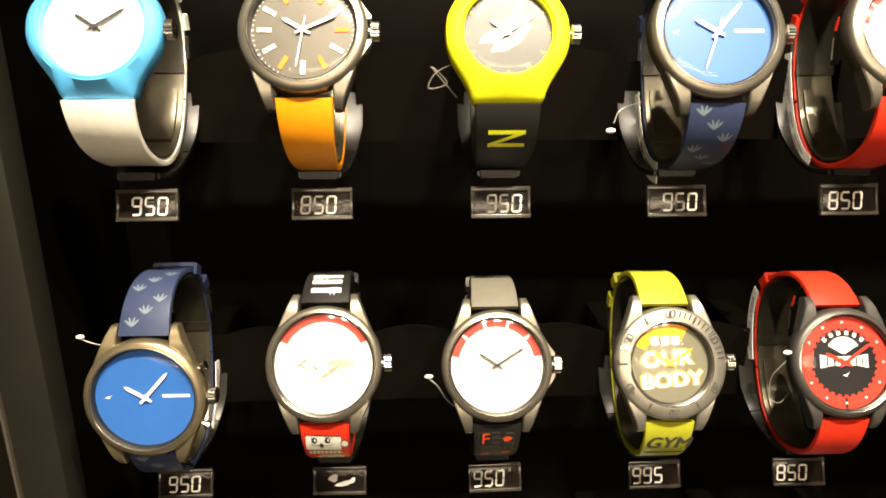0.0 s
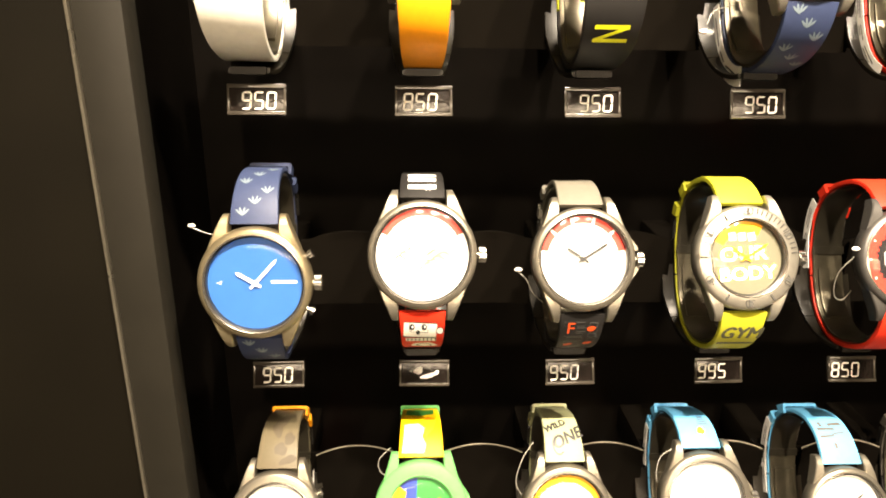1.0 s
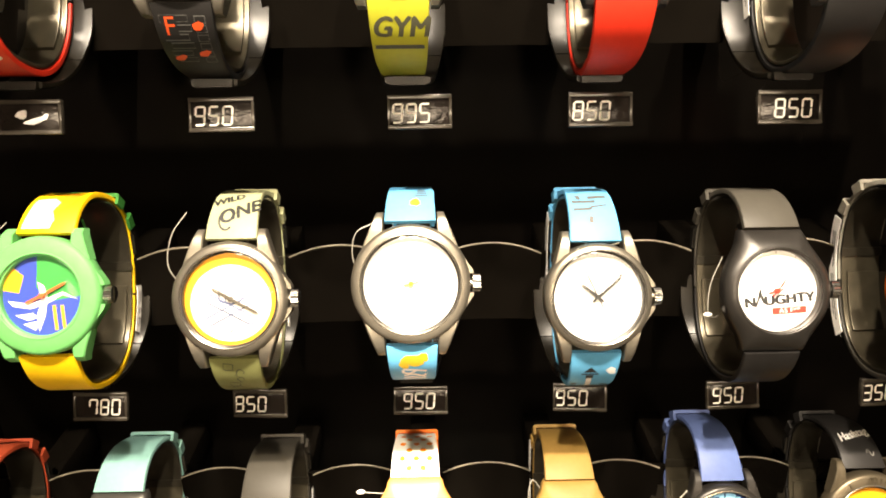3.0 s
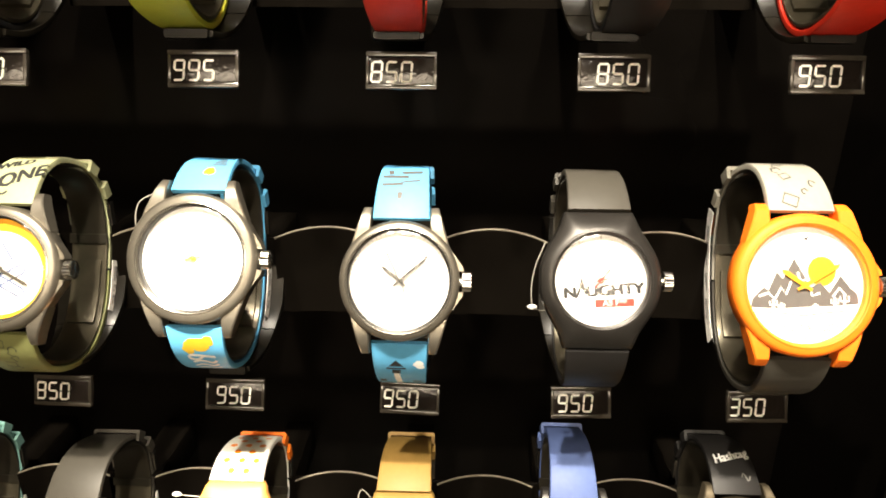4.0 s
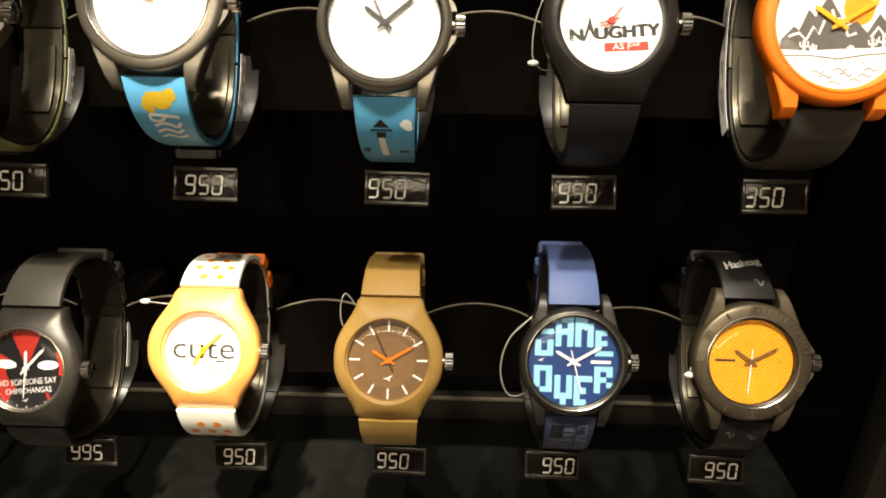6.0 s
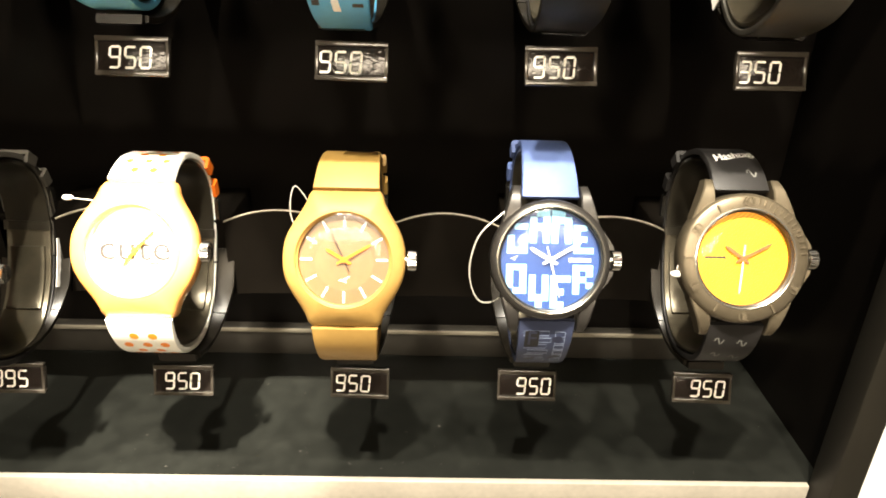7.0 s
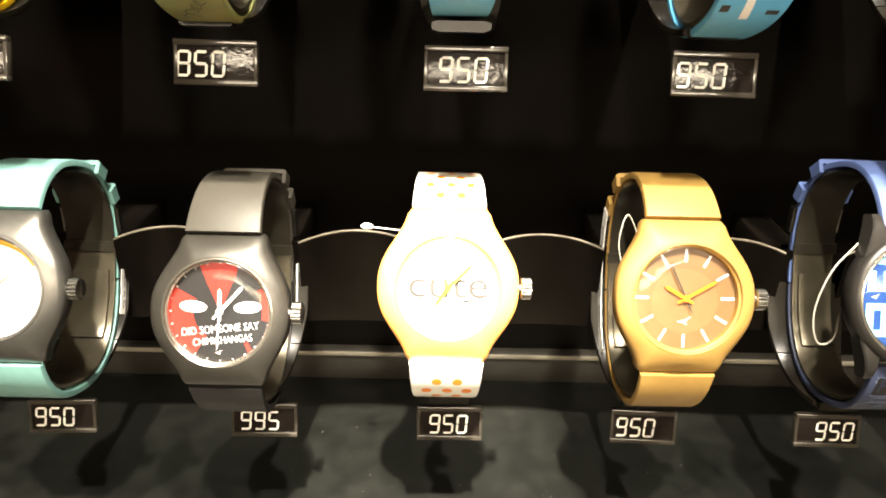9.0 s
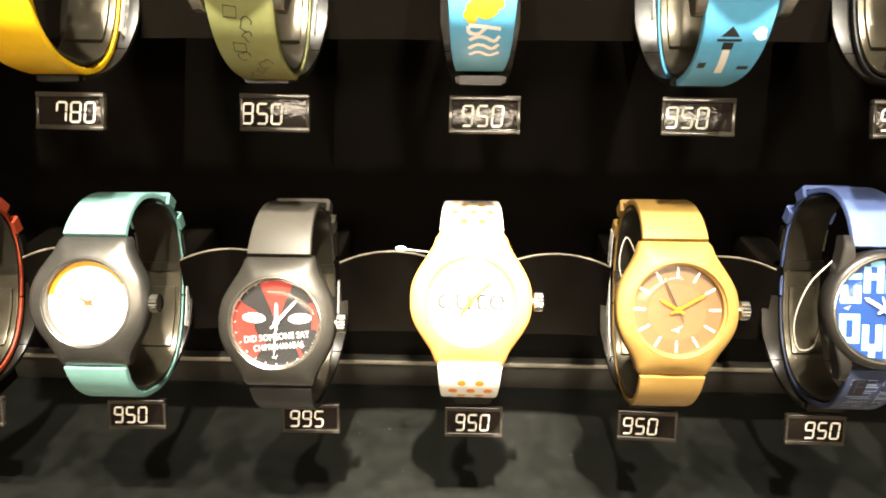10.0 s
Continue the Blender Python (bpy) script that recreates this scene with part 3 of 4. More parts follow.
    flat("maker_bar", rect(rd * 0.58, 0.6, rd * 0.52, 1.2), WHITE_P, dial, face)


def art_orange_marks(root, dial, face, rd):
    for i in range(12):
        flat("hour_bar", turned(rect(0, rd * 0.72, 1.7, 5.2), 30 * i), ORANGE_S if i in (0, 1, 3, 5, 7, 11) else mat("pale_steel_paint", (0.6, 0.58, 0.52), 0.3, 0.3), dial, face, 0.4)
    ticks(dial, face, rd, WHITE_P, 60, 0.94, 1.0)


def art_banana(root, dial, face, rd):
    for du, dv, k in ((-1.5, 1.5, 1.0), (2.2, -2.0, 0.95)):
        pts = [(du - 9 * k, dv - 5.5 * k), (du - 4 * k, dv - 5.2 * k), (du + 2 * k, dv - 2 * k), (du + 6 * k, dv + 3.5 * k), (du + 6.8 * k, dv + 10 * k), (du + 5.2 * k, dv + 10 * k), (du + 3 * k, dv + 5 * k), (du - 2 * k, dv + 0.5 * k), (du - 7.5 * k, dv - 2.5 * k)]
        flat("pale_shape", pts, WHITE_P, dial, face, 0.08)
    ticks(dial, face, rd, mat("neon_yellow_paint", (0.72, 0.75, 0.02)), 12, 0.88, 1.4, 0.5)


def art_sketch(root, dial, face, rd):
    for a0, a1 in ((-62, 62),):
        flat("red_arc", arc_sector(rd * 0.82, rd * 0.98, a0, a1, 26), RED_P, dial, face, 0.05)
    thin = mat("umber_line", (0.2, 0.16, 0.11), 0.5)
    for k in range(3):
        stroke("drawn_line", [(-12 + 24 * i / 16, -2 + 3 * math.sin(i * 0.55 + k) - k * 1.6) for i in range(17)], 0.75, thin, dial, face)
    outline(blob(-5, 0.5, 5, 2.2, 20, 0.1, 8, 2), 0.7, thin, dial, face)
    flat("ochre_patch", blob(7, 0, 6, 2.6, 20, 0.12, -5, 4), mat("ochre_paint", (0.55, 0.42, 0.22), 0.5), dial, face)


def art_red_ring(root, dial, face, rd):
    for i in range(5):
        flat("red_segment", arc_sector(rd * 0.80, rd * 0.97, -78 + 32 * i, -50 + 32 * i, 8), RED_P, dial, face, 0.05)


def art_body(root, dial, face, rd):
    flat("yellow_arc", arc_sector(rd * 0.66, rd * 0.98, -62, 30, 24), YEL_P, dial, face, 0.04)
    for body, size, u, v in (("OUR", 9.0, -1.0, 1.4), ("BODY", 8.4, 0.8, -7.6)):
        word(body, size, u, v, WHITE_P, dial, face, 4, 1.15, 0, 0.14, 0.35)
        word(body, size, u, v, YEL_P, dial, face, 4, 1.15, 0, 0.06, 1.0)
    for u in (-6, -1.5, 3):
        flat("word_bar", rect(u, 9.6, 3.2, 3.6, 8), WHITE_P, dial, face, 0.09)


def art_red_black(root, dial, face, rd):
    flat("red_ring", arc_sector(rd * 0.72, rd * 0.96, -178, 178, 60), RED_P, dial, face, 0.04)
    for i in range(30):
        flat("ring_tooth", turned(rect(0, rd * 0.70, 1.5, 1.1), 12 * i), RED_P, dial, face, 0.05)
    for i in range(12):
        flat("hour_dot", blob(*turned([(0, rd * 0.84)], 30 * i)[0], 0.5, 0.5, 10), WHITE_P, dial, face, 0.09)
    flat("maker_bar", [(-10.5, 3.4), (-6, 2.6), (6, 2.6), (10.5, 3.4), (10.5, -2.4), (6, -1.4), (-6, -1.4), (-10.5, -2.4)], WHITE_P, dial, face, 0.08)
    for u in (-7.4, -4.2, -1.0, 2.4, 5.4, 8.0):
        flat("bar_gap", rect(u, 0.4, 0.7, 3.6), BLACK_D, dial, face, 0.05, 0.08)
    flat("white_cap", arc_sector(0.5, 7.6, -60, 60, 16), WHITE_P, dial, lambda u, v, h: face(u, v + 3.4, h), 0.06)
    for k, a in enumerate(range(-40, 41, 16)):
        flat("word_bar", turned(rect(0, rd * 0.62, 1.5, 1.8), a), WHITE_P, dial, face, 0.08)
    emblem(0.5, -5.4, 1.6, WHITE_P, dial, face)


def art_ticks(root, dial, face, rd):
    ticks(dial, face, rd, mat("grey_line", (0.45, 0.42, 0.36), 0.5), 72, 0.90, 1.9, 0.25)
    emblem(0, rd * 0.66, 1.2, INK, dial, face)


def art_fine_ticks(root, dial, face, rd):
    ticks(dial, face, rd, mat("grey_line", (0.45, 0.42, 0.36), 0.5), 60, 0.93, 1.2, 0.2)
    flat("date_mark", rect(rd * 0.50, rd * 0.46, 1.6, 0.7, 20), INK, dial, face)


def art_map(root, dial, face, rd):
    green, blue = mat("green_paint", (0.03, 0.26, 0.05), 0.5), BLUE2
    k = rd * 0.985
    flat("green_field", [(-2, k * 0.99)] + [(k * math.sin(radians(a)), k * math.cos(radians(a))) for a in range(0, 96, 6)] + [(2, -2.5), (-2.5, 3.5)], green, dial, face, 0.04)
    flat("yellow_field", [(k * math.sin(radians(a)), k * math.cos(radians(a))) for a in range(-82, -40, 6)] + [(-7.5, 8), (-9.5, 1)], YEL_P, dial, face, 0.05)
    for pts in ([(-14, -2), (-6, -3.2), (2, -1), (8, 1.5), (14, -1.5), (8, 0.2), (2, -3.2), (-5, -5.4), (-12, -4.2)], [(-2, 5.5), (0.5, 4.2), (2, 0), (1, -8), (-1.5, -14.5), (-2.4, -8), (-0.5, -2)],
                [(-11, -8), (-4, -7), (-2, -9), (-6, -10)], [(-8, -11.5), (-1, -10), (-3, -14)]):
        flat("white_shape", pts, WHITE_P, dial, face, 0.08)
    for u in (5, 8.2):
        flat("yellow_stripe", rect(u, -9, 1.3, 10, 6), YEL_P, dial, face, 0.08)


def art_campfire(root, dial, face, rd):
    flat("white_field", blob(0, -1.6, rd * 0.84, rd * 0.80, 48), WHITE_D, dial, face, 0.04)
    line = mat("slate_line", (0.1, 0.13, 0.24), 0.5)
    for turn_by in (28, -28):
        c, s = math.cos(radians(turn_by)), math.sin(radians(turn_by))
        base = [(-10.5, -1.7), (9, -1.7), (10.4, -0.8), (10.4, 0.8), (9, 1.7), (-10.5, 1.7), (-11.2, 0)]
        outline([(x * c + y * s, -4.5 - x * s + y * c) for x, y in base], 0.75, line, dial, face)
    outline([(-4.6, -1), (-5, 3), (-2.4, 7.5), (-0.6, 12), (1.6, 8), (4.6, 3.4), (4, -1), (0, -2.4)], 0.75, line, dial, face)
    outline([(-2.2, -1), (-2, 2), (0, 5), (2, 1.6), (1.8, -1.2), (0, -2)], 0.65, line, dial, face)
    emblem(0, -13, 1.2, INK, dial, face)


def art_white_small(root, dial, face, rd):
    emblem(-0.5, rd * 0.66, 1.3, INK, dial, face)


def art_naughty(root, dial, face, rd):
    word("N  UGHTY", 5.3, 1.2, -3.9, INK, dial, face, 5, 1.15, 0, 0.07, 0.4)
    flat("drawn_figure_mark", [(-8.9, -7.0), (-7.5, -2.0), (-6.7, 1.6), (-5.9, -1.4), (-4.3, -5.8), (-5.5, -5.0), (-6.7, -2.8), (-7.9, -6.2)], INK, dial, face)
    flat("red_bar", rect(5.2, -8.0, 14, 2.8, 3), RED_P, dial, face)
    word("AS F**", 2.8, 5.2, -8.0, WHITE_P, dial, face, 3, 1.15, 0, 0.12)
    emblem(-1.5, rd * 0.62, 1.1, INK, dial, face)
    emblem(6, rd * 0.60, 0.8, INK, dial, face)
    ticks(dial, face, rd, mat("grey_line", (0.45, 0.42, 0.36), 0.5), 12, 0.92, 1.5, 0.3)


def art_mountain(root, dial, flat_face, rd):
    face = lambda u, v, h: flat_face(u * 1.12, v * 1.2 - 1.5, h)
    slate = mat("slate_print", (0.09, 0.085, 0.08), 0.5)
    flat("sun_disc", blob(5.6, 5.4, 4.4, 4.4, 24), mat("amber_paint", (0.75, 0.3, 0.01), 0.5), dial, face, 0.04)
    flat("mountain_range", [(-16.5, -5.5), (-16, -3), (-12.5, 0.5), (-11, -0.5), (-8.4, 5), (-6.5, 3), (-3.0, 9), (0.2, 4), (2.2, 0.6), (5, 2.2), (8, -0.8), (11.4, 4.2), (14.6, 0.5), (16.6, -1), (17, -4), (9, -4.8), (0, -5.2), (-8, -5.8)], slate, dial, face, 0.07)
    for pts in ([(-14, -2.2), (-11, -1.2), (-9, -3), (-7, 0.5), (-5.5, -1.5), (-4, 2.2)], [(-2, 5), (-1, 2.4), (1, 3), (2.6, -1.8), (5, -1)], [(9, -2), (11, 0.6), (13, -1.6)]):
        stroke("snow_line", pts, 0.7, WHITE_P, dial, face, 0.12)
    for u, v, k in ((-9.5, -6.2, 1.0), (-7.0, -6.6, 0.8), (3.5, -6.4, 0.7), (9.6, -5.4, 1.0), (12.6, -5.0, 1.2)):
        stroke("cactus_line", [(u, v), (u, v + 3.2 * k)], 0.75, WHITE_P, dial, face, 0.13)
        stroke("cactus_line", [(u - 1.1 * k, v + 2.6 * k), (u - 1.1 * k, v + 1.5 * k), (u + 1.1 * k, v + 1.5 * k), (u + 1.1 * k, v + 2.8 * k)], 0.5, WHITE_P, dial, face, 0.13)
    for u in range(-15, 16, 2):
        stroke("grass_line", [(u, -7.6), (u + 0.25, -8.9 - 0.5 * math.sin(u * 2.1))], 0.22, slate, dial, face)
    stroke("road_line", [(-16, -7.2), (-8, -7.0), (0, -7.8), (8, -6.6), (15.5, -6.0)], 0.35, slate, dial, face)
    for u, v in ((-6, -11.5), (-3.6, -12.6), (2, -12), (5, -13.4), (-1, -14.2), (7.4, -12.2), (9, -10.6), (0.4, -10.8)):
        stroke("scrub_line", [(u - 1.6, v), (u, v + 0.6), (u + 1.4, v - 0.3), (u + 2.2, v + 0.4)], 0.35, slate, dial, face)
    emblem(0.6, rd * 0.70, 1.5, INK, dial, face)


def art_orange_arc(root, dial, face, rd):
    flat("orange_arc", arc_sector(rd * 0.84, rd * 0.985, -80, 60, 26), mat("amber_paint", (0.75, 0.3, 0.01), 0.5), dial, face, 0.04)


def art_red_words(root, dial, face, rd):
    DEEP_RED = mat("deep_red_paint", (0.38, 0.018, 0.009), 0.5)
    flat("red_field", arc_sector(0.4, rd * 0.97, -24, 22, 10), DEEP_RED, dial, face, 0.04)
    flat("red_field", arc_sector(rd * 0.52, rd * 0.97, -150, -62, 16), DEEP_RED, dial, face, 0.04)
    flat("red_field", arc_sector(rd * 0.80, rd * 0.97, 60, 100, 10), DEEP_RED, dial, face, 0.04)
    flat("red_field", rect(9.5, -12.5, 1.2, 6, 25), DEEP_RED, dial, face, 0.04)
    for u, a in ((-8.6, -4), (8.8, 4)):
        flat("white_shape", blob(u, 1.6, 4.4, 1.9, 20, 0, a), WHITE_P, dial, face, 0.08)
    word("DID SOMEONE SAY", 3.5, 0, -5.6, WHITE_P, dial, face, 6, 0.82)
    word("CHIMICHANGAS", 3.3, 0.8, -9.2, WHITE_P, dial, face, 6, 0.78)
    emblem(-0.5, -13.2, 1.3, WHITE_P, dial, face)
    ticks(dial, face, rd, WHITE_P, 24, 0.95, 0.8, 0.25)


def art_cute(root, dial, face, rd):
    word("cute", 13.2, 0, 0.6, mat("grey_ink", (0.035, 0.033, 0.03), 0.5), dial, face, 0, 1.15)
    flat("small_bar", rect(7, -4.4, 4, 0.8), INK, dial, face)
    emblem(0, -12, 0.7, INK, dial, face)


def art_sticks(root, dial, face, rd):
    bars(dial, face, rd, WHITE_P, 0.80, 4.2, 0.75)
    flat("inner_disc", blob(0, -1.0, rd * 0.62, rd * 0.60, 40), mat("light_brown_disc", (0.175, 0.1, 0.042), 0.3), dial, face, 0.03)
    emblem(0, -7.4, 2.2, WHITE_P, dial, face)


BLOCK = {"G": ["###", "#..", "#.#", "#.#", "###"], "A": ["###", "#.#", "###", "#.#", "#.#"], "M": ["###", "###", "#.#", "#.#", "#.#"], "E": ["###", "#..", "##.", "#..", "###"],
         "O": ["###", "#.#", "#.#", "#.#", "###"], "V": ["#.#", "#.#", "#.#", "###", ".#."], "R": ["###", "#.#", "##.", "#.#", "#.#"]}


def block_letter(ch, u, v, w, h, m, parent, face, rd):
    """A chunky square letter, cut off by the dial's rim."""
    for j, line in enumerate(BLOCK[ch]):
        for i, c in enumerate(line):
            x, y = u + (i - 1) * w / 3, v + (2 - j) * h / 5
            if c == "#" and math.hypot(x, y) < rd - 1.6:
                flat("letter_block", rect(x, y, w / 3 + 0.02, h / 5 + 0.02), m, parent, face, 0.05)


def art_game_over(root, dial, face, rd):
    ice = mat("ice_blue_paint", (0.3, 0.62, 0.82), 0.45)
    for ch, u, v, w, h in (("G", -12.0, 7.6, 7.4, 11.0), ("A", -3.9, 12.0, 7.2, 12.0), ("M", 4.1, 12.0, 7.4, 12.0), ("E", 12.2, 7.6, 7.4, 10.4), ("O", -12.2, -7.2, 7.4, 10.8), ("V", -3.9, -11.6, 7.2, 12.0),
                           ("E", 4.1, -11.8, 7.4, 12.0), ("R", 12.2, -7.2, 7.4, 10.8)):
        block_letter(ch, u, v, w, h, ice, dial, face, rd)
    emblem(-13.2, 0.4, 1.4, WHITE_P, dial, face)
    flat("maker_bar", rect(11, 0, 8, 1.3), WHITE_P, dial, face, 0.1)


def art_stripes(root, dial, face, rd):
    line = mat("brown_line", (0.4, 0.16, 0.01), 0.5)
    for i in range(-14, 15):
        d = i * 1.22
        half = math.sqrt(max((rd * 0.97) ** 2 - d * d, 0.1))
        flat("stripe", turned(rect(d, 0, 0.28, 2 * half), 50), line, dial, face, 0.04)
    flat("maker_bar", rect(-10, 0.2, 8, 0.9), INK, dial, face, 0.07)
    emblem(12, 0, 1.0, INK, dial, face)


# prints on straps: u across, s along the loop
def sp(loop, h=0.0):
    return lambda u, s, k: loop.place(u, s, 2.4 + k + h)


def print_dots(colour):
    def run(root, up, lo, loop):
        for k, s0 in enumerate(range(4, 44, 5)):
            for u in ((-6.4, 0.6, 7.2) if k % 2 else (-3.0, 3.9)):
                flat("dot", blob(u, s0, 1.55, 1.4, 14), colour, up, sp(loop))
                flat("dot", blob(u, loop.length - s0 - 3, 1.75, 1.6, 14), colour, lo, sp(loop))
    return run


# blobs of the given colours, scattered along the strap halves
def print_camo(colours, seed=1, lower=True, upper=True):
    def run(root, up, lo, loop):
        rng = random.Random(seed)
        for k in range(7):
            m = colours[k % len(colours)]
            if upper:
                flat("print_patch", blob(rng.uniform(-6, 6), 4 + k * 5.2, rng.uniform(2.2, 4.2), rng.uniform(2, 3.6), 22, 0.14, rng.uniform(0, 180), seed * 9 + k), m, up, sp(loop))
            if lower:
                flat("print_patch", blob(rng.uniform(-6, 6), loop.length - 3.5 - k * 5.2, rng.uniform(2.2, 4.0), rng.uniform(2, 3.4), 22, 0.14, rng.uniform(0, 180), seed * 7 + k), m, lo, sp(loop))
    return run


def print_scribble(m, seed=1, upper=True, lower=True, w=0.5):
    def run(root, up, lo, loop):
        rng = random.Random(seed)
        for owner, on, base, sign in ((up, upper, 0, 1), (lo, lower, loop.length, -1)):
            if not on:
                continue
            for k in range(9):
                u, s = rng.uniform(-6, 6), base + sign * (4 + k * 3.6)
                r = rng.uniform(1.2, 2.6)
                if k % 3 == 0:
                    outline(rect(u, s, r * 2, r * 1.6, rng.uniform(-30, 30)), w, m, owner, sp(loop), "print_line")
                else:
                    stroke("print_line", [(u + r * math.cos(a) * rng.uniform(0.6, 1.2), s + r * math.sin(a) * rng.uniform(0.6, 1.2)) for a in [0.6 * i for i in range(9)]], w, m, owner, sp(loop))
    return run


def print_robot(root, up, lo, loop):
    L = loop.length
    p = sp(loop)
    for v in (6, 11, 15):
        word(("#", "H", "W")[v % 3], 6, -3 if v % 2 else 3, v, WHITE_P, up, p)
        flat("print_patch", rect(0, v, 13, 2.4), WHITE_P, up, p)
    flat("robot_head", rect(-1.0, L - 9.2, 15, 8.6, -3), WHITE_S, lo, p)
    for u in (-4.8, 0.8):
        flat("robot_eye", blob(u, L - 7.4, 1.3, 1.7, 14), INK, lo, p, 0.06, 0.07)
        flat("robot_pupil", blob(u + 0.3, L - 7.2, 0.5, 0.7, 10), WHITE_P, lo, p, 0.06, 0.14)
    outline(rect(-1.6, L - 7.6, 8.6, 5.2, -3), 0.35, INK, lo, lambda u, s, k: loop.place(u, s, 2.5 + k))
    flat("robot_nose", blob(-2, L - 10.4, 0.9, 1.4, 12), INK, lo, p, 0.06, 0.07)
    flat("robot_ear", blob(8.0, L - 9.4, 1.7, 2.0, 14), WHITE_S, lo, p)
    outline(blob(8.0, L - 9.4, 1.7, 2.0, 14), 0.4, INK, lo, lambda u, s, k: loop.place(u, s, 2.5 + k))
    outline(rect(-1.0, L - 9.2, 15, 8.6, -3), 0.5, INK, lo, lambda u, s, k: loop.place(u, s, 2.5 + k))
    flat("robot_jaw", rect(-0.6, L - 15.4, 14, 2.6), WHITE_S, lo, p)
    for i in range(8):
        flat("robot_tooth_gap", rect(-6.6 + 1.8 * i, L - 15.4, 0.45, 2.6), INK, lo, p, 0.06, 0.07)
    flat("robot_body", blob(1, L - 21, 5.5, 3, 20, 0.08, 0, 3), WHITE_S, lo, p)
    outline(blob(1, L - 21, 3.5, 2, 16, 0.1, 0, 5), 0.5, INK, lo, lambda u, s, k: loop.place(u, s, 2.5 + k))


def print_maze(m, letter, red):
    def run(root, up, lo, loop):
        L, p = loop.length, sp(loop)
        for k in range(6):
            outline(rect(-3.4 + 1.2 * (k % 2), L - 5 - 3.0 * k, 9.5 - k * 0.6, 2.0), 0.35, m, lo, p, "print_line")
            outline(rect(5.6, L - 5.4 - 3.0 * k, 3.6, 2.2), 0.35, m, lo, p, "print_line")
        flat("print_patch", rect(-5, L - 7.6, 5.4, 7.4), low_black, lo, p, 0.05, 0.06)
        word("F", 8.6, -5, L - 7.6, red, lo, p, 0, 1, 0, 0.16)
        flat("print_patch", blob(4.6, L - 7.4, 2.0, 1.4, 16, 0.1, 0, 2), red, lo, p, 0.1, 0.06)
        for u, v in ((-4.6, 19.0), (4.4, 17.2)):
            flat("print_patch", blob(u, L - v, 2.0, 1.3, 16, 0.12, 20, 4), red, lo, p, 0.1, 0.06)
    return run


def print_gym(root, up, lo, loop):
    L, p = loop.length, sp(loop)
    word("GYM", 9.2, 0.6, L - 11.0, mat("faded_ink", (0.06, 0.06, 0.035), 0.6), lo, p, 0, 1.0, 0.15, 0.07, 0.4)
    flat("print_patch", rect(0, L - 17.6, 17, 1.6), mat("faded_ink", (0.06, 0.06, 0.035), 0.6), lo, p)


def print_wild(root, up, lo, loop):
    p = sp(loop)
    word("ONE", 8.6, 2.0, 11.5, INK, up, p, 24, 0.95, 0.25, 0.07, 0.35)
    word("WILD", 5.4, -3.4, 18.5, INK, up, p, 24, 0.95, 0.2, 0.07, 0.3)
    stroke("print_line", [(-2.6 + 3.0 * math.cos(a), 8.2 + 4.6 * math.sin(a)) for a in [0.5 * i for i in range(12)]], 0.9, INK, up, p)
    print_scribble(INK, 3, False, True, 0.35)(root, up, lo, loop)


def print_blue_yellow(root, up, lo, loop):
    L, p = loop.length, sp(loop)
    yel = mat("mustard_print", (0.55, 0.36, 0.02), 0.5)
    flat("print_patch", blob(0.5, L - 7.0, 5.6, 2.6, 26, 0.16, -8, 6), yel, lo, p)
    flat("print_patch", blob(-3.5, L - 9.0, 2.2, 2.6, 18, 0.14, 30, 2), yel, lo, p)
    flat("print_patch", blob(4.4, L - 5.4, 2.0, 2.4, 18, 0.14, -20, 3), yel, lo, p)
    for pts in ([(-4.6, 12.2), (0.5, 12.6), (5.2, 13.2)], [(0.6, 12.8), (-1.6, 14.8), (-4.4, 14.4), (-4.8, 12.4)],
                [(5.0, 15.6), (3.2, 17.4), (0.8, 16.2), (-1.6, 15.8), (-4.4, 17.0)], [(4.8, 18.6), (2.6, 20.4), (0.4, 19.2), (-2.0, 18.8), (-4.6, 20.4)], [(5.0, 22.0), (2.0, 23.6), (-1.4, 22.0), (-4.4, 23.4)]):
        line = curve_points([(u + 0.6, L - v, 0) for u, v in pts], 5)
        stroke("print_line", [(q.x, q.y) for q in line], 1.15, WHITE_P, lo, p)
    flat("print_patch", blob(2, 9, 2.0, 2.4, 16, 0.12, 0, 3), yel, up, p)
    for i in range(4):
        flat("print_patch", rect(4.5, 13 + 1.6 * i, 6 - i, 1.0), mat("slate_print", (0.09, 0.085, 0.08), 0.5), up, p)


def print_blue_dark(root, up, lo, loop):
    L, p = loop.length, sp(loop)
    for i, (u, s, w, h) in enumerate(((-1, 9, 1.8, 3), (-4, 14, 8, 1.4), (3, 15.6, 7, 1.0), (-3, 18, 10, 1.6), (3, 21, 8, 2.0), (-5, 21, 2, 3.2))):
        flat("print_patch", rect(u, s, w, h, 4 * (i % 3)), mat("slate_print", (0.09, 0.085, 0.08), 0.5), up, p)
    for pts in ([(-4.4, L - 10), (-1.5, L - 7), (1.4, L - 10)], rect(-1.5, L - 11, 7.4, 0.8), rect(-1.5, L - 12.8, 3.2, 2.2)):
        flat("print_patch", pts, INK, lo, p)
    flat("print_patch", [(-2.6, L - 14), (-0.4, L - 14), (0.6, L - 24), (-1.8, L - 24)], WHITE_P, lo, p)
    flat("print_patch", blob(7.2, L - 9, 2.2, 1.8, 16, 0.15, 0, 5), WHITE_P, lo, p)
    flat("print_patch", rect(-7, L - 20, 2.4, 2.4), INK, lo, p)
    flat("print_patch", rect(6, L - 21, 3.4, 1.6), INK, lo, p)


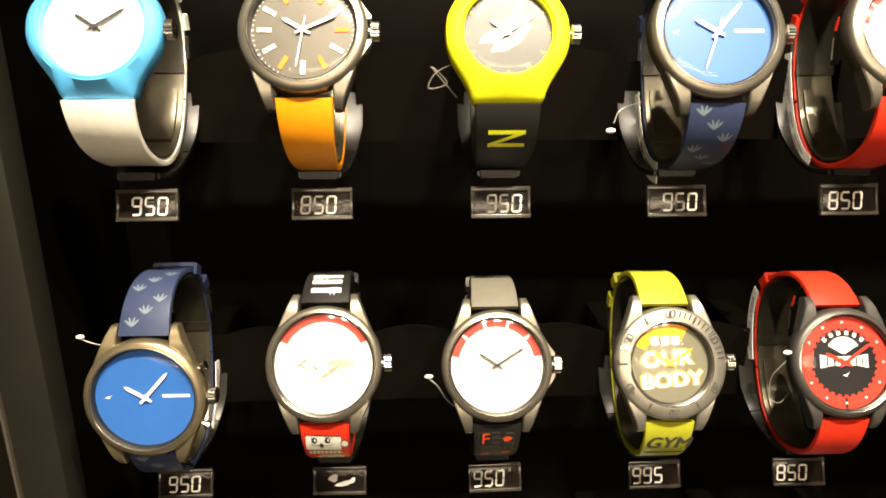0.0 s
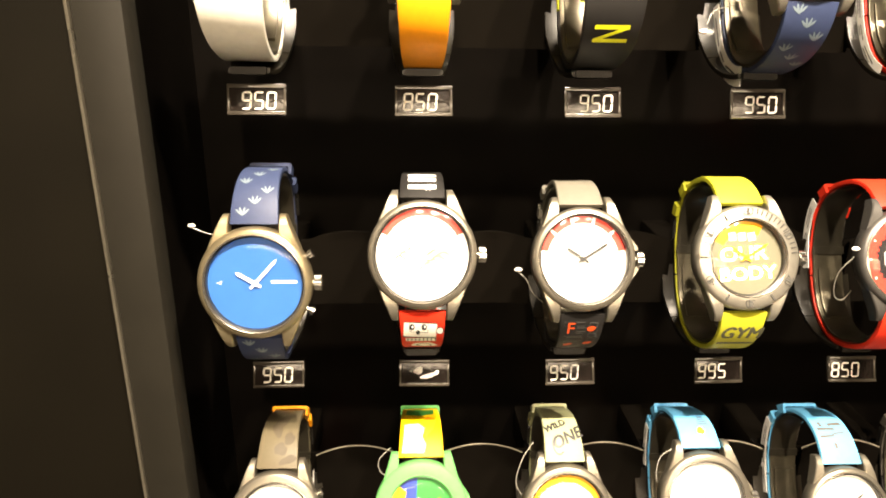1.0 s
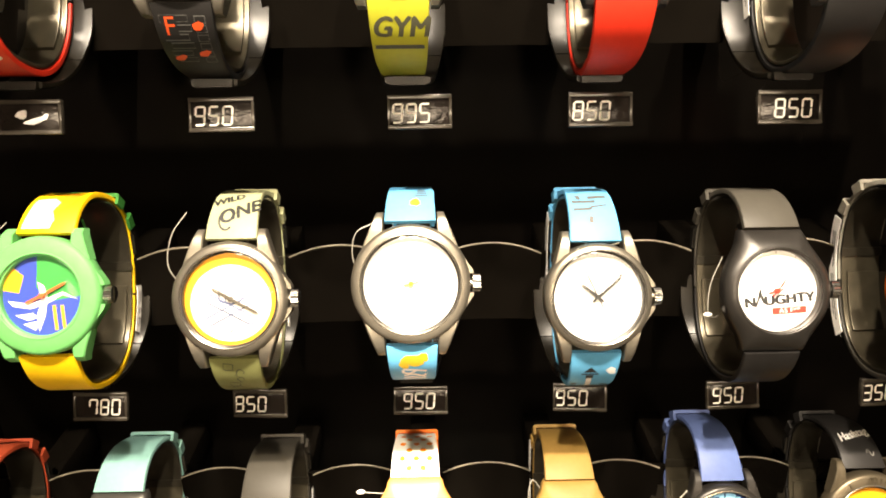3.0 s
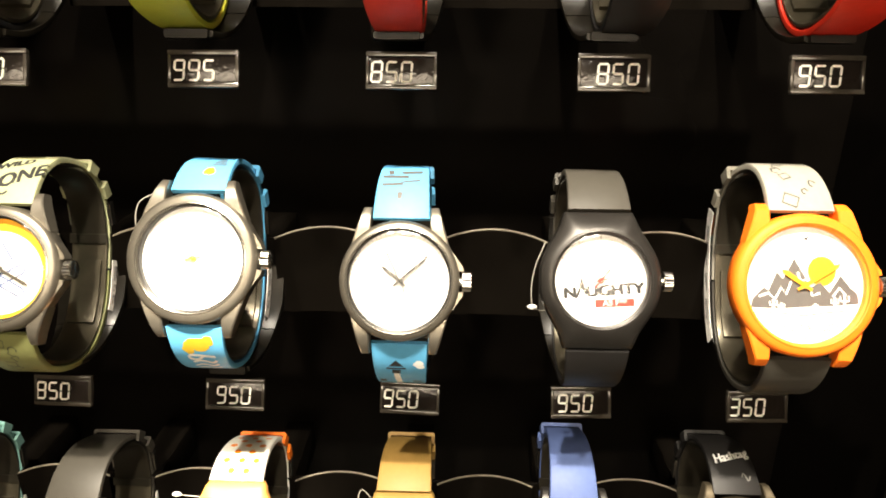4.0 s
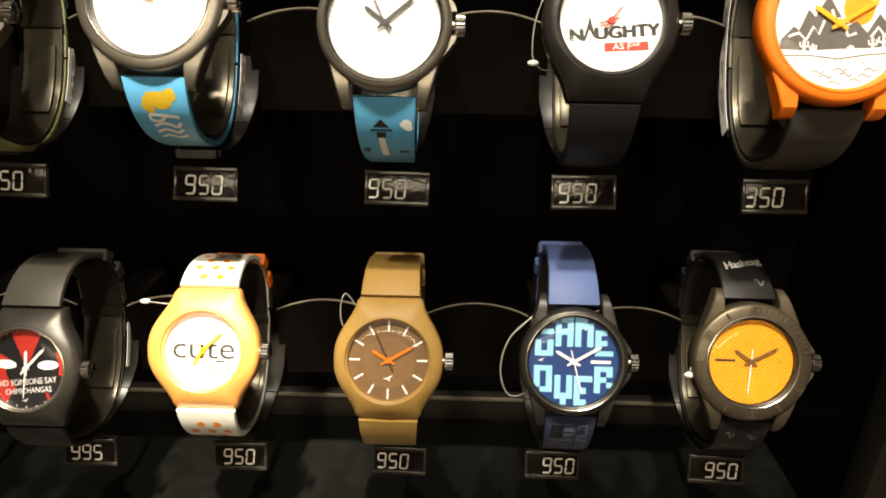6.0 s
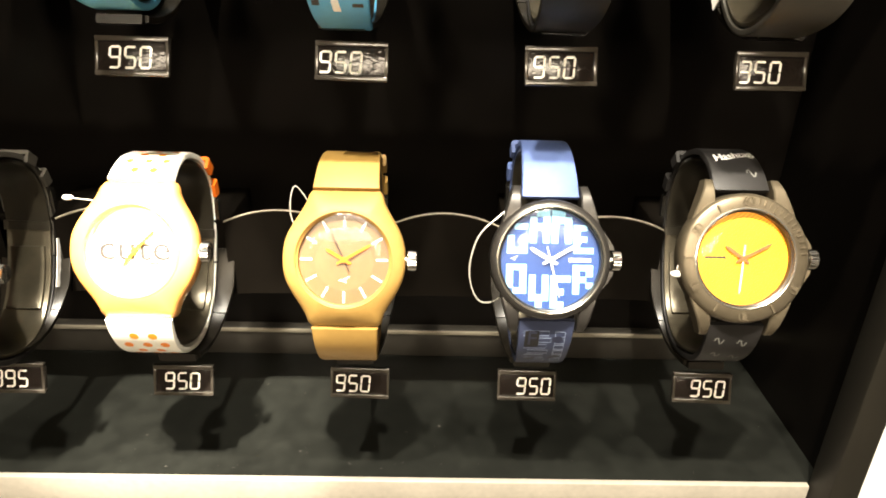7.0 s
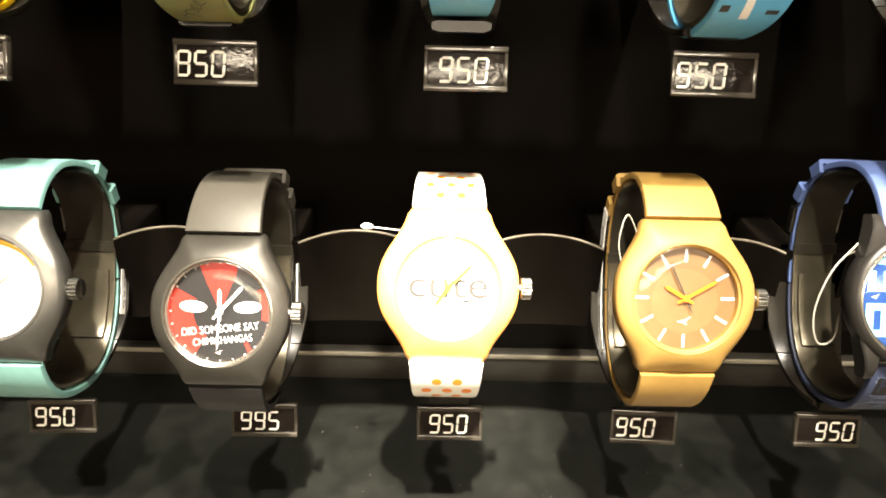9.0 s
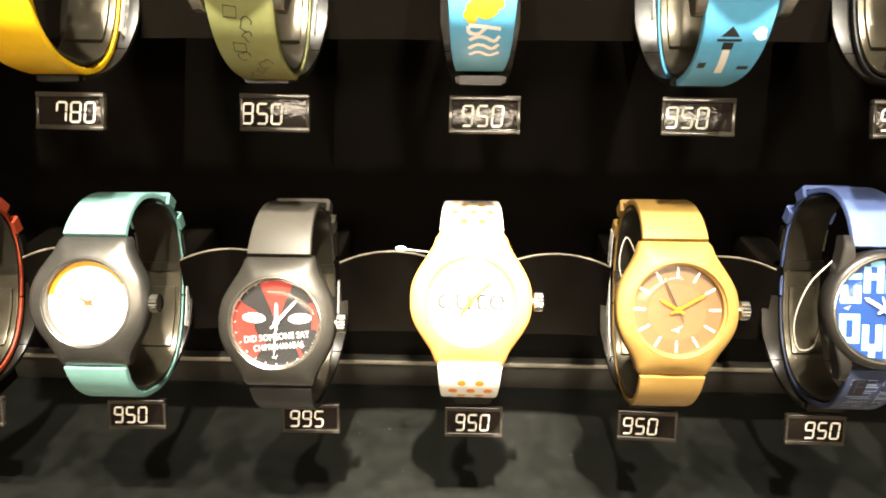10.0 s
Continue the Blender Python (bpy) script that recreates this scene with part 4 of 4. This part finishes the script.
def print_hashtag(root, up, lo, loop):
    L, p = loop.length, sp(loop)
    word("Hashtag", 6.0, 0.5, 16.5, WHITE_P, up, p, 14, 0.85, 0.3, 0.07, 0.2)
    g = mat("faint_grey_print", (0.11, 0.11, 0.1), 0.6)
    for u, s in ((5, 7), (-5, L - 7), (4, L - 8), (-4, L - 15), (4, L - 17)):
        stroke("print_line", [(u - 1.8 + 0.6 * i, s + 1.6 * math.sin(i * 1.1)) for i in range(7)], 0.6, g, up if s < L / 2 else lo, p)


def print_flag(root, up, lo, loop):
    p = sp(loop)
    flat("print_patch", [(-10, 2), (1.5, 2), (2.6, 6), (0.6, 10), (2.0, 15), (-1.5, 18), (-8.6, 17), (-9.2, 8)], mat("white_strap_print", (0.8, 0.76, 0.5), 0.5), up, p)
    flat("print_patch", [(2.6, 10), (6.6, 14), (8.6, 21), (4.0, 24), (0.4, 19)], mat("deep_amber_print", (0.7, 0.25, 0.006), 0.5), up, p)
    flat("print_patch", [(-8, 26), (0, 25), (7, 27), (7.4, 36), (-7.4, 36)], GREEN_S, up, p)


def print_zig(root, up, lo, loop):
    L, p = loop.length, sp(loop)
    y = mat("neon_yellow_paint", (0.72, 0.75, 0.02))
    for pts in (rect(0, L - 10, 14, 1.6), rect(0, L - 15.5, 14, 1.6), [(-7, L - 14.8), (-3.5, L - 14.8), (7, L - 10.6), (3.5, L - 10.6)]):
        flat("print_patch", pts, y, lo, p)


def print_leaf(root, up, lo, loop):
    g = mat("pale_leaf_print", (0.13, 0.17, 0.2), 0.5)
    for owner, base, sgn in ((up, 0, 1), (lo, loop.length, -1)):
        for k in range(6):
            for a in (-50, -20, 15, 45):
                flat("leaf_print", blob(-5 + 5 * (k % 3) + 2 * math.sin(radians(a)), base + sgn * (4 + 5 * k) + 1.6 * math.cos(radians(a)), 0.45, 2.0, 10, 0, -a), g, owner, sp(loop))


def paper_label(root, loop, side, f0, f1, u=12.0, depth=3.0, printed=True):
    """A folded white paper label slipped along the strap."""
    L = loop.length
    rings = []
    for i in range(13):
        s = L * (f0 + (f1 - f0) * i / 12)
        rings.append([loop.place(side * (u + a), s, h) for a, h in ((0, -1), (0.35, -1), (0.35, depth * 2), (0, depth * 2))])
    lab = part("paper_label", grid_mesh(rings, True, True, True), PAPER, root, "white folded paper label")
    if printed:
        for k, (a, b) in enumerate(((0.12, 0.42), (0.48, 0.62), (0.68, 0.88))):
            for row_h in (0.55, 1.15):
                s0, s1, h0 = L * (f0 + (f1 - f0) * a), L * (f0 + (f1 - f0) * (b - 0.05 * (row_h > 1))), depth * row_h
                part("print_bar", slab([(s0, h0), (s1, h0), (s1, h0 + depth * 0.22), (s0, h0 + depth * 0.22)], 0.36, 0.42, lambda p, q, c: loop.place(side * (u + c), p, q)), INK, lab)
    return lab


# ---- things row by row ----
def strap(name, c, rough=0.5):
    return mat(name, c, rough, 0, 0.08, 400, 0.15, 0, 0.28)


def watch(row, col, spec, price, label, plate=1.5, number=0.0, **at):
    spec.setdefault("sag", 0.55 * min(0.0, at.get("dz", 0.0)))
    root, cuff = build_watch(spec)
    m = watch_pose(row, col, **at)
    root.matrix_world = m
    cuff.matrix_world = m
    tagged(root, label, "watch", "watches on the display")
    tagged(cuff, "grey plastic display cuff inside a watch strap", "display cuff", "display cuffs")
    tag = build_tag(price, number - plate)
    lean = random.Random(row + str(col))
    tag.matrix_world = Matrix.Translation((PITCH * (col - 4) + plate * MM, 0.0, TAG_Z[row])) @ pose(0, 0, 0, 72 + lean.uniform(-2.5, 2.5), 0, lean.uniform(-3, 3))
    h = copy_thing(HOLDER, watch_pose(row, col))
    tagged(h, "smoked black acrylic J-shaped watch holder", "watch holder", "watch holders")


GREYM = mat("brushed_grey_case", (0.245, 0.222, 0.18), 0.36, 0.8, 0.1, 400, 0.1)
SILVM = mat("bright_silver_case", (0.4, 0.375, 0.32), 0.34, 0.8, 0.1, 400, 0.1)
BLACKM = mat("black_satin_case", (0.034, 0.031, 0.028), 0.34, 0.5, 0.12, 400, 0.1)
DARKM = mat("dark_gunmetal_case", (0.075, 0.07, 0.065), 0.4, 0.5, 0.12, 400, 0.1)
GUNM = mat("satin_gunmetal_case", (0.11, 0.105, 0.095), 0.36, 0.75, 0.12, 400, 0.1)
BRONZ = mat("dark_bronze_case", (0.12, 0.098, 0.065), 0.38, 0.7, 0.12, 400, 0.1)
GOLDM = mat("antique_gold_case", (0.36, 0.3, 0.19), 0.35, 0.85, 0.1, 400)
WHITE_D = mat("white_dial", (0.82, 0.81, 0.78), 0.45, 0, 0.03)
BLUE_D = mat("blue_dial", (0.024, 0.115, 0.37), 0.4, 0, 0.06)
BLUE2 = mat("royal_blue_dial", (0.03, 0.06, 0.36), 0.4, 0, 0.06)
NAVY_D = mat("navy_dial", (0.008, 0.04, 0.17), 0.4, 0, 0.06)
BLACK_D = mat("black_dial", (0.009, 0.009, 0.01), 0.35)
SMOKE_D = mat("smoky_grey_dial", (0.075, 0.066, 0.05), 0.35, 0.2)
BROWN_D = mat("brown_dial", (0.15, 0.085, 0.035), 0.3, 0)
WHITE_P = mat("white_paint", (0.82, 0.82, 0.8), 0.4, 0, 0.03)
YEL_P = mat("yellow_paint", (0.8, 0.38, 0.012), 0.45)
RED_P = mat("red_paint", (0.6, 0.035, 0.02), 0.45)
BLUE_S = strap("sky_blue_rubber", (0.11, 0.40, 0.68))
RED_S = strap("red_rubber", (0.62, 0.03, 0.012))
BLACK_S = strap("black_rubber", (0.012, 0.011, 0.0105))
low_black = BLACK_S
GREY_S = strap("grey_rubber", (0.05, 0.0455, 0.037))
DIM_S = strap("dim_grey_rubber", (0.14, 0.13, 0.105))
CUTE_C = mat("glossy_amber_plastic", (0.87, 0.39, 0.085), 0.5, 0, 0.05, 300, 0.05, 0.4, 1.0)
DOT_S = strap("amber_dot_print", (0.75, 0.21, 0.012))
PALE_S = strap("pale_grey_rubber", (0.30, 0.285, 0.24))
OLIVE_S = strap("olive_rubber", (0.2, 0.21, 0.08))
SAGE_S = strap("sage_rubber", (0.34, 0.35, 0.2))
SAGE_D = mat("sage_grey_dial", (0.13, 0.125, 0.085), 0.4, 0, 0.06)
NAVY_S = strap("navy_rubber", (0.028, 0.04, 0.09))
WHITE_S = strap("white_rubber", (0.78, 0.76, 0.68))
ORANGE_S = strap("orange_rubber", (0.9, 0.19, 0.012))
AMBER_S = strap("amber_rubber", (0.8, 0.29, 0.008))
TAN_S = strap("tan_rubber", (0.285, 0.172, 0.046))
PERI_S = strap("periwinkle_rubber", (0.088, 0.13, 0.3))
MINT_S = strap("mint_rubber", (0.17, 0.335, 0.31))
LIME_S = strap("lime_rubber", (0.42, 0.42, 0.03))
YEL_S = strap("yellow_rubber", (0.78, 0.48, 0.008))
GREEN_S = strap("green_rubber", (0.04, 0.22, 0.04))
RUST_S = strap("rust_rubber", (0.32, 0.05, 0.02))
NEON_S = strap("neon_yellow_plastic", (0.72, 0.75, 0.02))
AZURE_S = strap("azure_plastic", (0.08, 0.38, 0.72))
GREEN_C = strap("green_plastic", (0.11, 0.36, 0.11))
STEEL_P = mat("pale_steel_paint", (0.6, 0.58, 0.52), 0.3, 0.3)
CAMO_G = mat("dark_grey_print", (0.05, 0.048, 0.042), 0.5)
FAINT = mat("charcoal_line_print", (0.05, 0.05, 0.045), 0.6)

watch("a", 1, dict(style="poly", R=24, rd=19, sw=13, case=AZURE_S, strap=WHITE_S, dial=WHITE_D, art=art_white_small), "950", "azure plastic watch with a white dial and cream strap", 2.5, 3.5, dz=2)
watch("a", 2, dict(R=23.5, rd=19.5, case=GREYM, strap=AMBER_S, dial=SMOKE_D, needle=WHITE_P, second=WHITE_P, art=art_orange_marks, time=(300, 66, 190), guard=True), "850", "grey steel watch with an orange-marked dial and amber strap", 0.5, -1, dz=1)
watch("a", 3, dict(style="poly", R=22.8, rd=17, case=NEON_S, strap=NEON_S, strap2=BLACK_S, dial=mat("charcoal_dial", (0.032, 0.03, 0.022), 0.4), needle=WHITE_P, art=art_banana, strap_art=print_zig), "950", "neon yellow plastic watch with a black lower strap", 1.0, 2.5)
watch("a", 4, dict(labels=[(-1, 0.50, 0.76, 4.0)], R=25, rd=21, case=GREYM, strap=NAVY_S, dial=BLUE_D, needle=WHITE_P, second=WHITE_P, time=(300, 40, 200), art=art_plain_blue, strap_art=print_leaf), "950", "large steel watch with a plain blue dial and navy strap", 1.5, 3.0, dz=0, dx=3)
watch("a", 5, dict(labels=[(-1, 0.4, 0.7, 2.2)], R=23, case=GREYM, strap=RED_S, dial=WHITE_D, art=art_red_ring), "850", "steel watch with a white dial and red rubber strap", 1.5, 0)
watch("b", 1, dict(labels=[(1, 0.55, 0.72, 2.6)], R=25, rd=21.5, case=GOLDM, strap=NAVY_S, dial=BLUE_D, needle=WHITE_P, time=(300, 42, 190), art=art_plain_blue, strap_art=print_leaf, pushers=True, la=41, rise=8), "950", "large gold-toned watch with a blue dial and patterned navy strap", 3.0, 2.5, dx=1, dy=-5, dz=-8.5, tilt=10)
watch("b", 2, dict(R=24.6, rd=21.5, case=GREYM, strap=BLACK_S, strap2=RED_S, dial=WHITE_D, needle=STEEL_P, art=art_sketch, strap_art=print_robot), "", "steel watch with a red strap printed with a toy robot", 1.5, 0, dx=0, dy=2, dz=2.0)
watch("b", 3, dict(R=24, rd=20.7, case=GREYM, strap=DIM_S, strap2=BLACK_S, dial=WHITE_D, art=art_red_ring, strap_art=print_maze(mat("grey_line_print", (0.075, 0.075, 0.07), 0.6), "F", mat("vermilion_print", (0.62, 0.07, 0.012), 0.5)), guard=True), "950", "steel watch with a red-segmented dial and black printed strap", 1.5, -1.5, dx=-0.5, dy=5, dz=-1.5)
watch("b", 4, dict(R=24, rd=17.5, case=SILVM, strap=LIME_S, dial=SAGE_D, needle=YEL_P, bezel=CAMO_G, art=art_body, strap_art=print_gym), "995", "steel watch with a numbered bezel and olive lime strap", 4.4, 1.0, dx=-1.5, dz=1)
watch("b", 5, dict(labels=[(-1, 0.30, 0.50, 2.2)], R=23.5, rd=20.5, case=DARKM, strap=RED_S, dial=BLACK_D, needle=RED_P, time=(296, 55, 0), art=art_red_black), "850", "dark watch with a black and red dial and red strap", 1.0, -2.5, dx=0.3)
watch("b", 6, dict(labels=[(-1, 0.34, 0.56, 1.8)], R=23.5, rd=19.5, case=DARKM, strap=BLACK_S, dial=WHITE_D, art=art_ticks), "850", "dark watch with a white dial and black rubber strap", 1.5, 3.0, dx=4)
watch("b", 7, dict(R=23, case=DARKM, strap=RED_S, dial=WHITE_D), "950", "dark watch with a red rubber strap hanging low", 1.0, -1.5)
watch("c", 1, dict(labels=[(1, 0.50, 0.62, 2.4)], rise=9, R=23.4, rd=18, case=GREYM, strap=strap("taupe_rubber", (0.10, 0.082, 0.05)), dial=WHITE_D, needle=YEL_P, reach=0.4, art=art_ticks, pushers=True, keeper=AMBER_S, strap_art=print_camo([mat("darker_brown_patch", (0.065, 0.05, 0.03), 0.6)], 2)), "850", "steel watch with a ticked white dial and dark-patched brown strap", 1.5, 0, dz=-5)
watch("c", 2, dict(labels=[(1, 0.50, 0.62, 2.4)], rise=2.5, lug_long=0.6, strap_art=print_flag, gasket=GREEN_C, rim=GREEN_C, R=24, rd=16.8, case=GREEN_C, strap=YEL_S, dial=BLUE2, needle=mat("vermilion_needle", (0.6, 0.1, 0.02)), time=(245, 62, 0), art=art_map, guard=True, keeper=GREEN_S, lug=6.0, lug_x=13.4, sw=11.8), "780", "green plastic watch with a blue-green dial and yellow strap", 1.0, 3.0, dz=-0.5, dx=0)
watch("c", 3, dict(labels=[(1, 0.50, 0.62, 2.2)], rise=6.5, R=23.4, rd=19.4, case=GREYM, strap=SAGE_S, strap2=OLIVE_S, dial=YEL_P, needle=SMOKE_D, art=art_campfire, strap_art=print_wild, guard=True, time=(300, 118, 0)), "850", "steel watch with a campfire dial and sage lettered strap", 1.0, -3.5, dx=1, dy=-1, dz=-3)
watch("c", 4, dict(reach=0.36, labels=[(1, 0.50, 0.62, 2.4), (-1, 0.34, 0.48, 1.8)], R=24.2, rd=19.8, case=GREYM, strap=BLUE_S, dial=WHITE_D, needle=YEL_P, time=(262, 75, 0), art=art_white_small, strap_art=print_blue_yellow, guard=True), "950", "steel watch with a white dial and printed sky blue strap", 1.7, 1.0, dx=-0.5, dz=2.0)
watch("c", 5, dict(labels=[(-1, 0.34, 0.58, 2.4)], rise=7.5, R=22, rd=18.9, case=GREYM, strap=BLUE_S, dial=WHITE_D, second=INK, time=(308, 50, 335), art=art_fine_ticks, strap_art=print_blue_dark, guard=True), "950", "steel watch with a ticked white dial and sky blue strap", 2.3, -1.5, dx=1.0, dy=-2, dz=-4.5)
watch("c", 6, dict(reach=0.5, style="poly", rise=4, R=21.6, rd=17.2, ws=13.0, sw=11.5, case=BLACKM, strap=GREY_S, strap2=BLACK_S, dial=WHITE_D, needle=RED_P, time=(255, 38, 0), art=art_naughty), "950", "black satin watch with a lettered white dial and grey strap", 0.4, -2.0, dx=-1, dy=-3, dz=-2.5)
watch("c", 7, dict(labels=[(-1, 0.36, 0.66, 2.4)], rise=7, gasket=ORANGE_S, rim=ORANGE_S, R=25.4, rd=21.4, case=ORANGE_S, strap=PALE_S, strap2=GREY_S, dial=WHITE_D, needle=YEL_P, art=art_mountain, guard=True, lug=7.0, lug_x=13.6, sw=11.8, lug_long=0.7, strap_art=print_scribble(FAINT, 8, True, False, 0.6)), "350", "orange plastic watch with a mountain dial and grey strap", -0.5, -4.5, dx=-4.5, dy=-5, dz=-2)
watch("d", 1, dict(style="poly", case=RUST_S, strap=RUST_S, dial=BROWN_D, needle=WHITE_P, art=art_sticks), "950", "rust red rubber watch with a brown dial", 1.5, 0)
watch("d", 2, dict(labels=[(1, 0.50, 0.60, 2.4)], rise=3.0, style="poly", R=22.5, rd=16.5, case=GUNM, strap=MINT_S, dial=WHITE_D, needle=BROWN_D, reach=0.62, art=art_orange_arc, time=(300, 52, 0)), "950", "satin grey watch with a white dial and mint strap", 0.0, -3.0, dz=-1, dx=2.5)
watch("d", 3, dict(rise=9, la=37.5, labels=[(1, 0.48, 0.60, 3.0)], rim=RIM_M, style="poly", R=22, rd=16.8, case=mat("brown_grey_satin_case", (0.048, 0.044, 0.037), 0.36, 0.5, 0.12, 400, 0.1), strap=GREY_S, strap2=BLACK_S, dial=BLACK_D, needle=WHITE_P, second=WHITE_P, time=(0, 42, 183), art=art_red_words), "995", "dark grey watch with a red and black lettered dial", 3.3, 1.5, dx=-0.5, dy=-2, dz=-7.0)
watch("d", 4, dict(rise=-1.8, style="poly", R=22.8, rd=16.5, case=CUTE_C, strap=WHITE_S, dial=WHITE_D, needle=YEL_P, second=YEL_P, time=(215, 45, 150), keeper=ORANGE_S, art=art_cute, strap_art=print_dots(DOT_S)), "950", "amber plastic watch with a lettered white dial and dotted strap", 0.5, 0.0, dx=-2, dy=2, dz=1.5)
watch("d", 5, dict(labels=[(-1, 0.34, 0.66, 2.2)], rise=1.5, style="poly", R=22.2, rd=17.2, case=TAN_S, strap=TAN_S, dial=BROWN_D, needle=ORANGE_S, second=INK, time=(300, 60, 335), art=art_sticks), "950", "tan plastic watch with a brown stick-marked dial", 1.5, -1.5, dx=-0.5, dz=0.5)
watch("d", 6, dict(rise=5, R=22, rd=19, case=BLACKM, strap=PERI_S, strap2=strap("slate_navy_rubber", (0.03, 0.037, 0.07)), dial=NAVY_D, needle=WHITE_P, second=WHITE_P, time=(300, 60, 165), art=art_game_over, guard=True, strap_art=print_maze(mat("pale_slate_line", (0.2, 0.24, 0.34), 0.5), "F", mat("ink_blue_print", (0.012, 0.014, 0.03), 0.5))), "950", "dark watch with a block-lettered blue dial and periwinkle strap", -1.0, 2.0, dx=0, dy=1, dz=1.5)
watch("d", 7, dict(rise=1.5, R=24, rd=18, case=BRONZ, strap=BLACK_S, dial=YEL_P, needle=BROWN_D, second=WHITE_P, time=(305, 62, 185), bezel=BRONZ, art=art_stripes, guard=True, strap_art=print_hashtag), "950", "dark diver watch with a striped amber dial and black strap", 1.0, 3.5, dx=-3, dy=3, dz=2.5)
for piece in list(HOLDER.children):
    bpy.data.objects.remove(piece)
bpy.data.objects.remove(HOLDER)
for row in "abcd":
    build_rail(row)


# ---- security loops and paper slips beside the watches ----
def at_watch(row, col, u, v, w):
    """A point beside a watch: u to the right, v up, w towards the viewer, in millimetres from its middle."""
    return (PITCH * (col - 4) + u * MM, -0.018 - w * MM, TAG_Z[row] + 0.068 + v * MM)


def nylon_loop(row, col, ctrl, bead=None, r=0.2):
    root = new("security_loop")
    part("cord", tube(curve_points([at_watch(row, col, *p) for p in ctrl], 8), r * MM, 6), CORD_M, root)
    if bead:
        (u, v, w), size = bead
        rings = []
        for k in range(7):
            a = math.pi * k / 6
            rings.append([(p[0], p[1], p[2]) for p in [at_watch(row, col, u + size * 1.5 * -math.cos(a), v + size * math.sin(a) * math.cos(2 * math.pi * j / 10) * 0.8, w + size * math.sin(a) * math.sin(2 * math.pi * j / 10) * 0.8 + 0.0001 * j) for j in range(10)]])
        part("bead", grid_mesh(rings), PAPER, root, "white plastic bead")
    return tagged(root, "thin clear nylon security loop with a white bead" if bead else "thin clear nylon security loop round a strap", "security loop", "security loops")


nylon_loop("b", 4, [(-23, 11, 8), (-19, 2, 6), (-15, -10, 2), (-14, -22, -4), (-13, -26, -10)], ((-23.5, 12, 8), 1.5))
nylon_loop("b", 3, [(-30, -8, -6), (-26, -12, -6), (-22, -20, -8), (-16, -26, -10)], ((-30, -7, -6), 1.3))
nylon_loop("b", 1, [(-27, 14, -4), (-22, 12, -4), (-18, 10, -6)], ((-27, 15, -4), 1.2))
nylon_loop("b", 5, [(-26, 2, 2), (-29, -8, -2), (-26, -20, -6), (-20, -24, -8), (-15, -20, -10)], ((-26, 6, 2), 1.3))
nylon_loop("b", 6, [(-18, 20, -10), (-27, 6, -4), (-26, -10, -2), (-30, -20, -2), (-26, -26, -4), (-17, -22, -8)], ((-25, -18, -1), 1.5))
nylon_loop("c", 3, [(-16, 30, -12), (-22, 22, -8), (-25, 10, -6), (-22, 2, -6), (-18, -4, -10)])
nylon_loop("c", 4, [(-14, 24, -14), (-23, 20, -10), (-24, 8, -8), (-18, 0, -12)])
nylon_loop("c", 6, [(-20, 8, -8), (-24, -4, -6), (-24, -16, -4), (-18, -20, -8), (-14, -14, -12)], ((-24, -17, -4), 1.3))
nylon_loop("c", 2, [(-16, 26, -14), (-22, 20, -12), (-21, 12, -12), (-15, 8, -14)])
nylon_loop("d", 5, [(-13, 14, -14), (-19, 24, -12), (-21, 14, -10), (-17, 2, -10), (-13, -4, -14)])
nylon_loop("d", 6, [(-16, 16, -12), (-26, 8, -6), (-29, -6, -4), (-25, -18, -4), (-17, -19, -8), (-14, -10, -14)], None, 0.3)
nylon_loop("d", 7, [(-16, 12, -10), (-24, 4, -4), (-27, -2, 0), (-20, -6, -4), (-15, -8, -10)], ((-27, -3, 0), 1.6))
nylon_loop("d", 4, [(-30, 17, -14), (-20, 16, -14), (-12, 14, -16)], ((-29, 17, -14), 1.4))
nylon_loop("a", 4, [(-30, -34, -10), (-27, -29, -12), (-18, -26, -14)], ((-31, -37, -10), 1.4))
nylon_loop("a", 3, [(-16, -10, -12), (-26, -14, -8), (-29, -20, -8), (-22, -18, -8), (-28, -12, -8), (-18, -24, -12)])


# ---- dust on the case floor ----
rng = random.Random(11)
verts, faces = [], []
for k in range(190):
    x, y, q, a = rng.uniform(XL + 0.01, XR - 0.01), rng.uniform(0.004, 0.095), rng.uniform(0.0001, 0.0003), rng.uniform(0, 6.28)
    n = len(verts)
    verts += [(x + q * math.cos(a + b) * rng.uniform(0.6, 1.3), y + q * math.sin(a + b) * rng.uniform(0.6, 1.3), ZF + 0.00008) for b in (0, 1.7, 3.1, 4.6)]
    faces.append((n, n + 1, n + 2, n + 3))
me = bpy.data.meshes.new("dust_flecks")
me.from_pydata(verts, [], faces)
me.materials.append(mat("pale_dust", (0.14, 0.13, 0.11), 0.9))
tagged(new("dust_flecks", me), "pale dust flecks scattered on the case floor", "dust", "", "stuff")
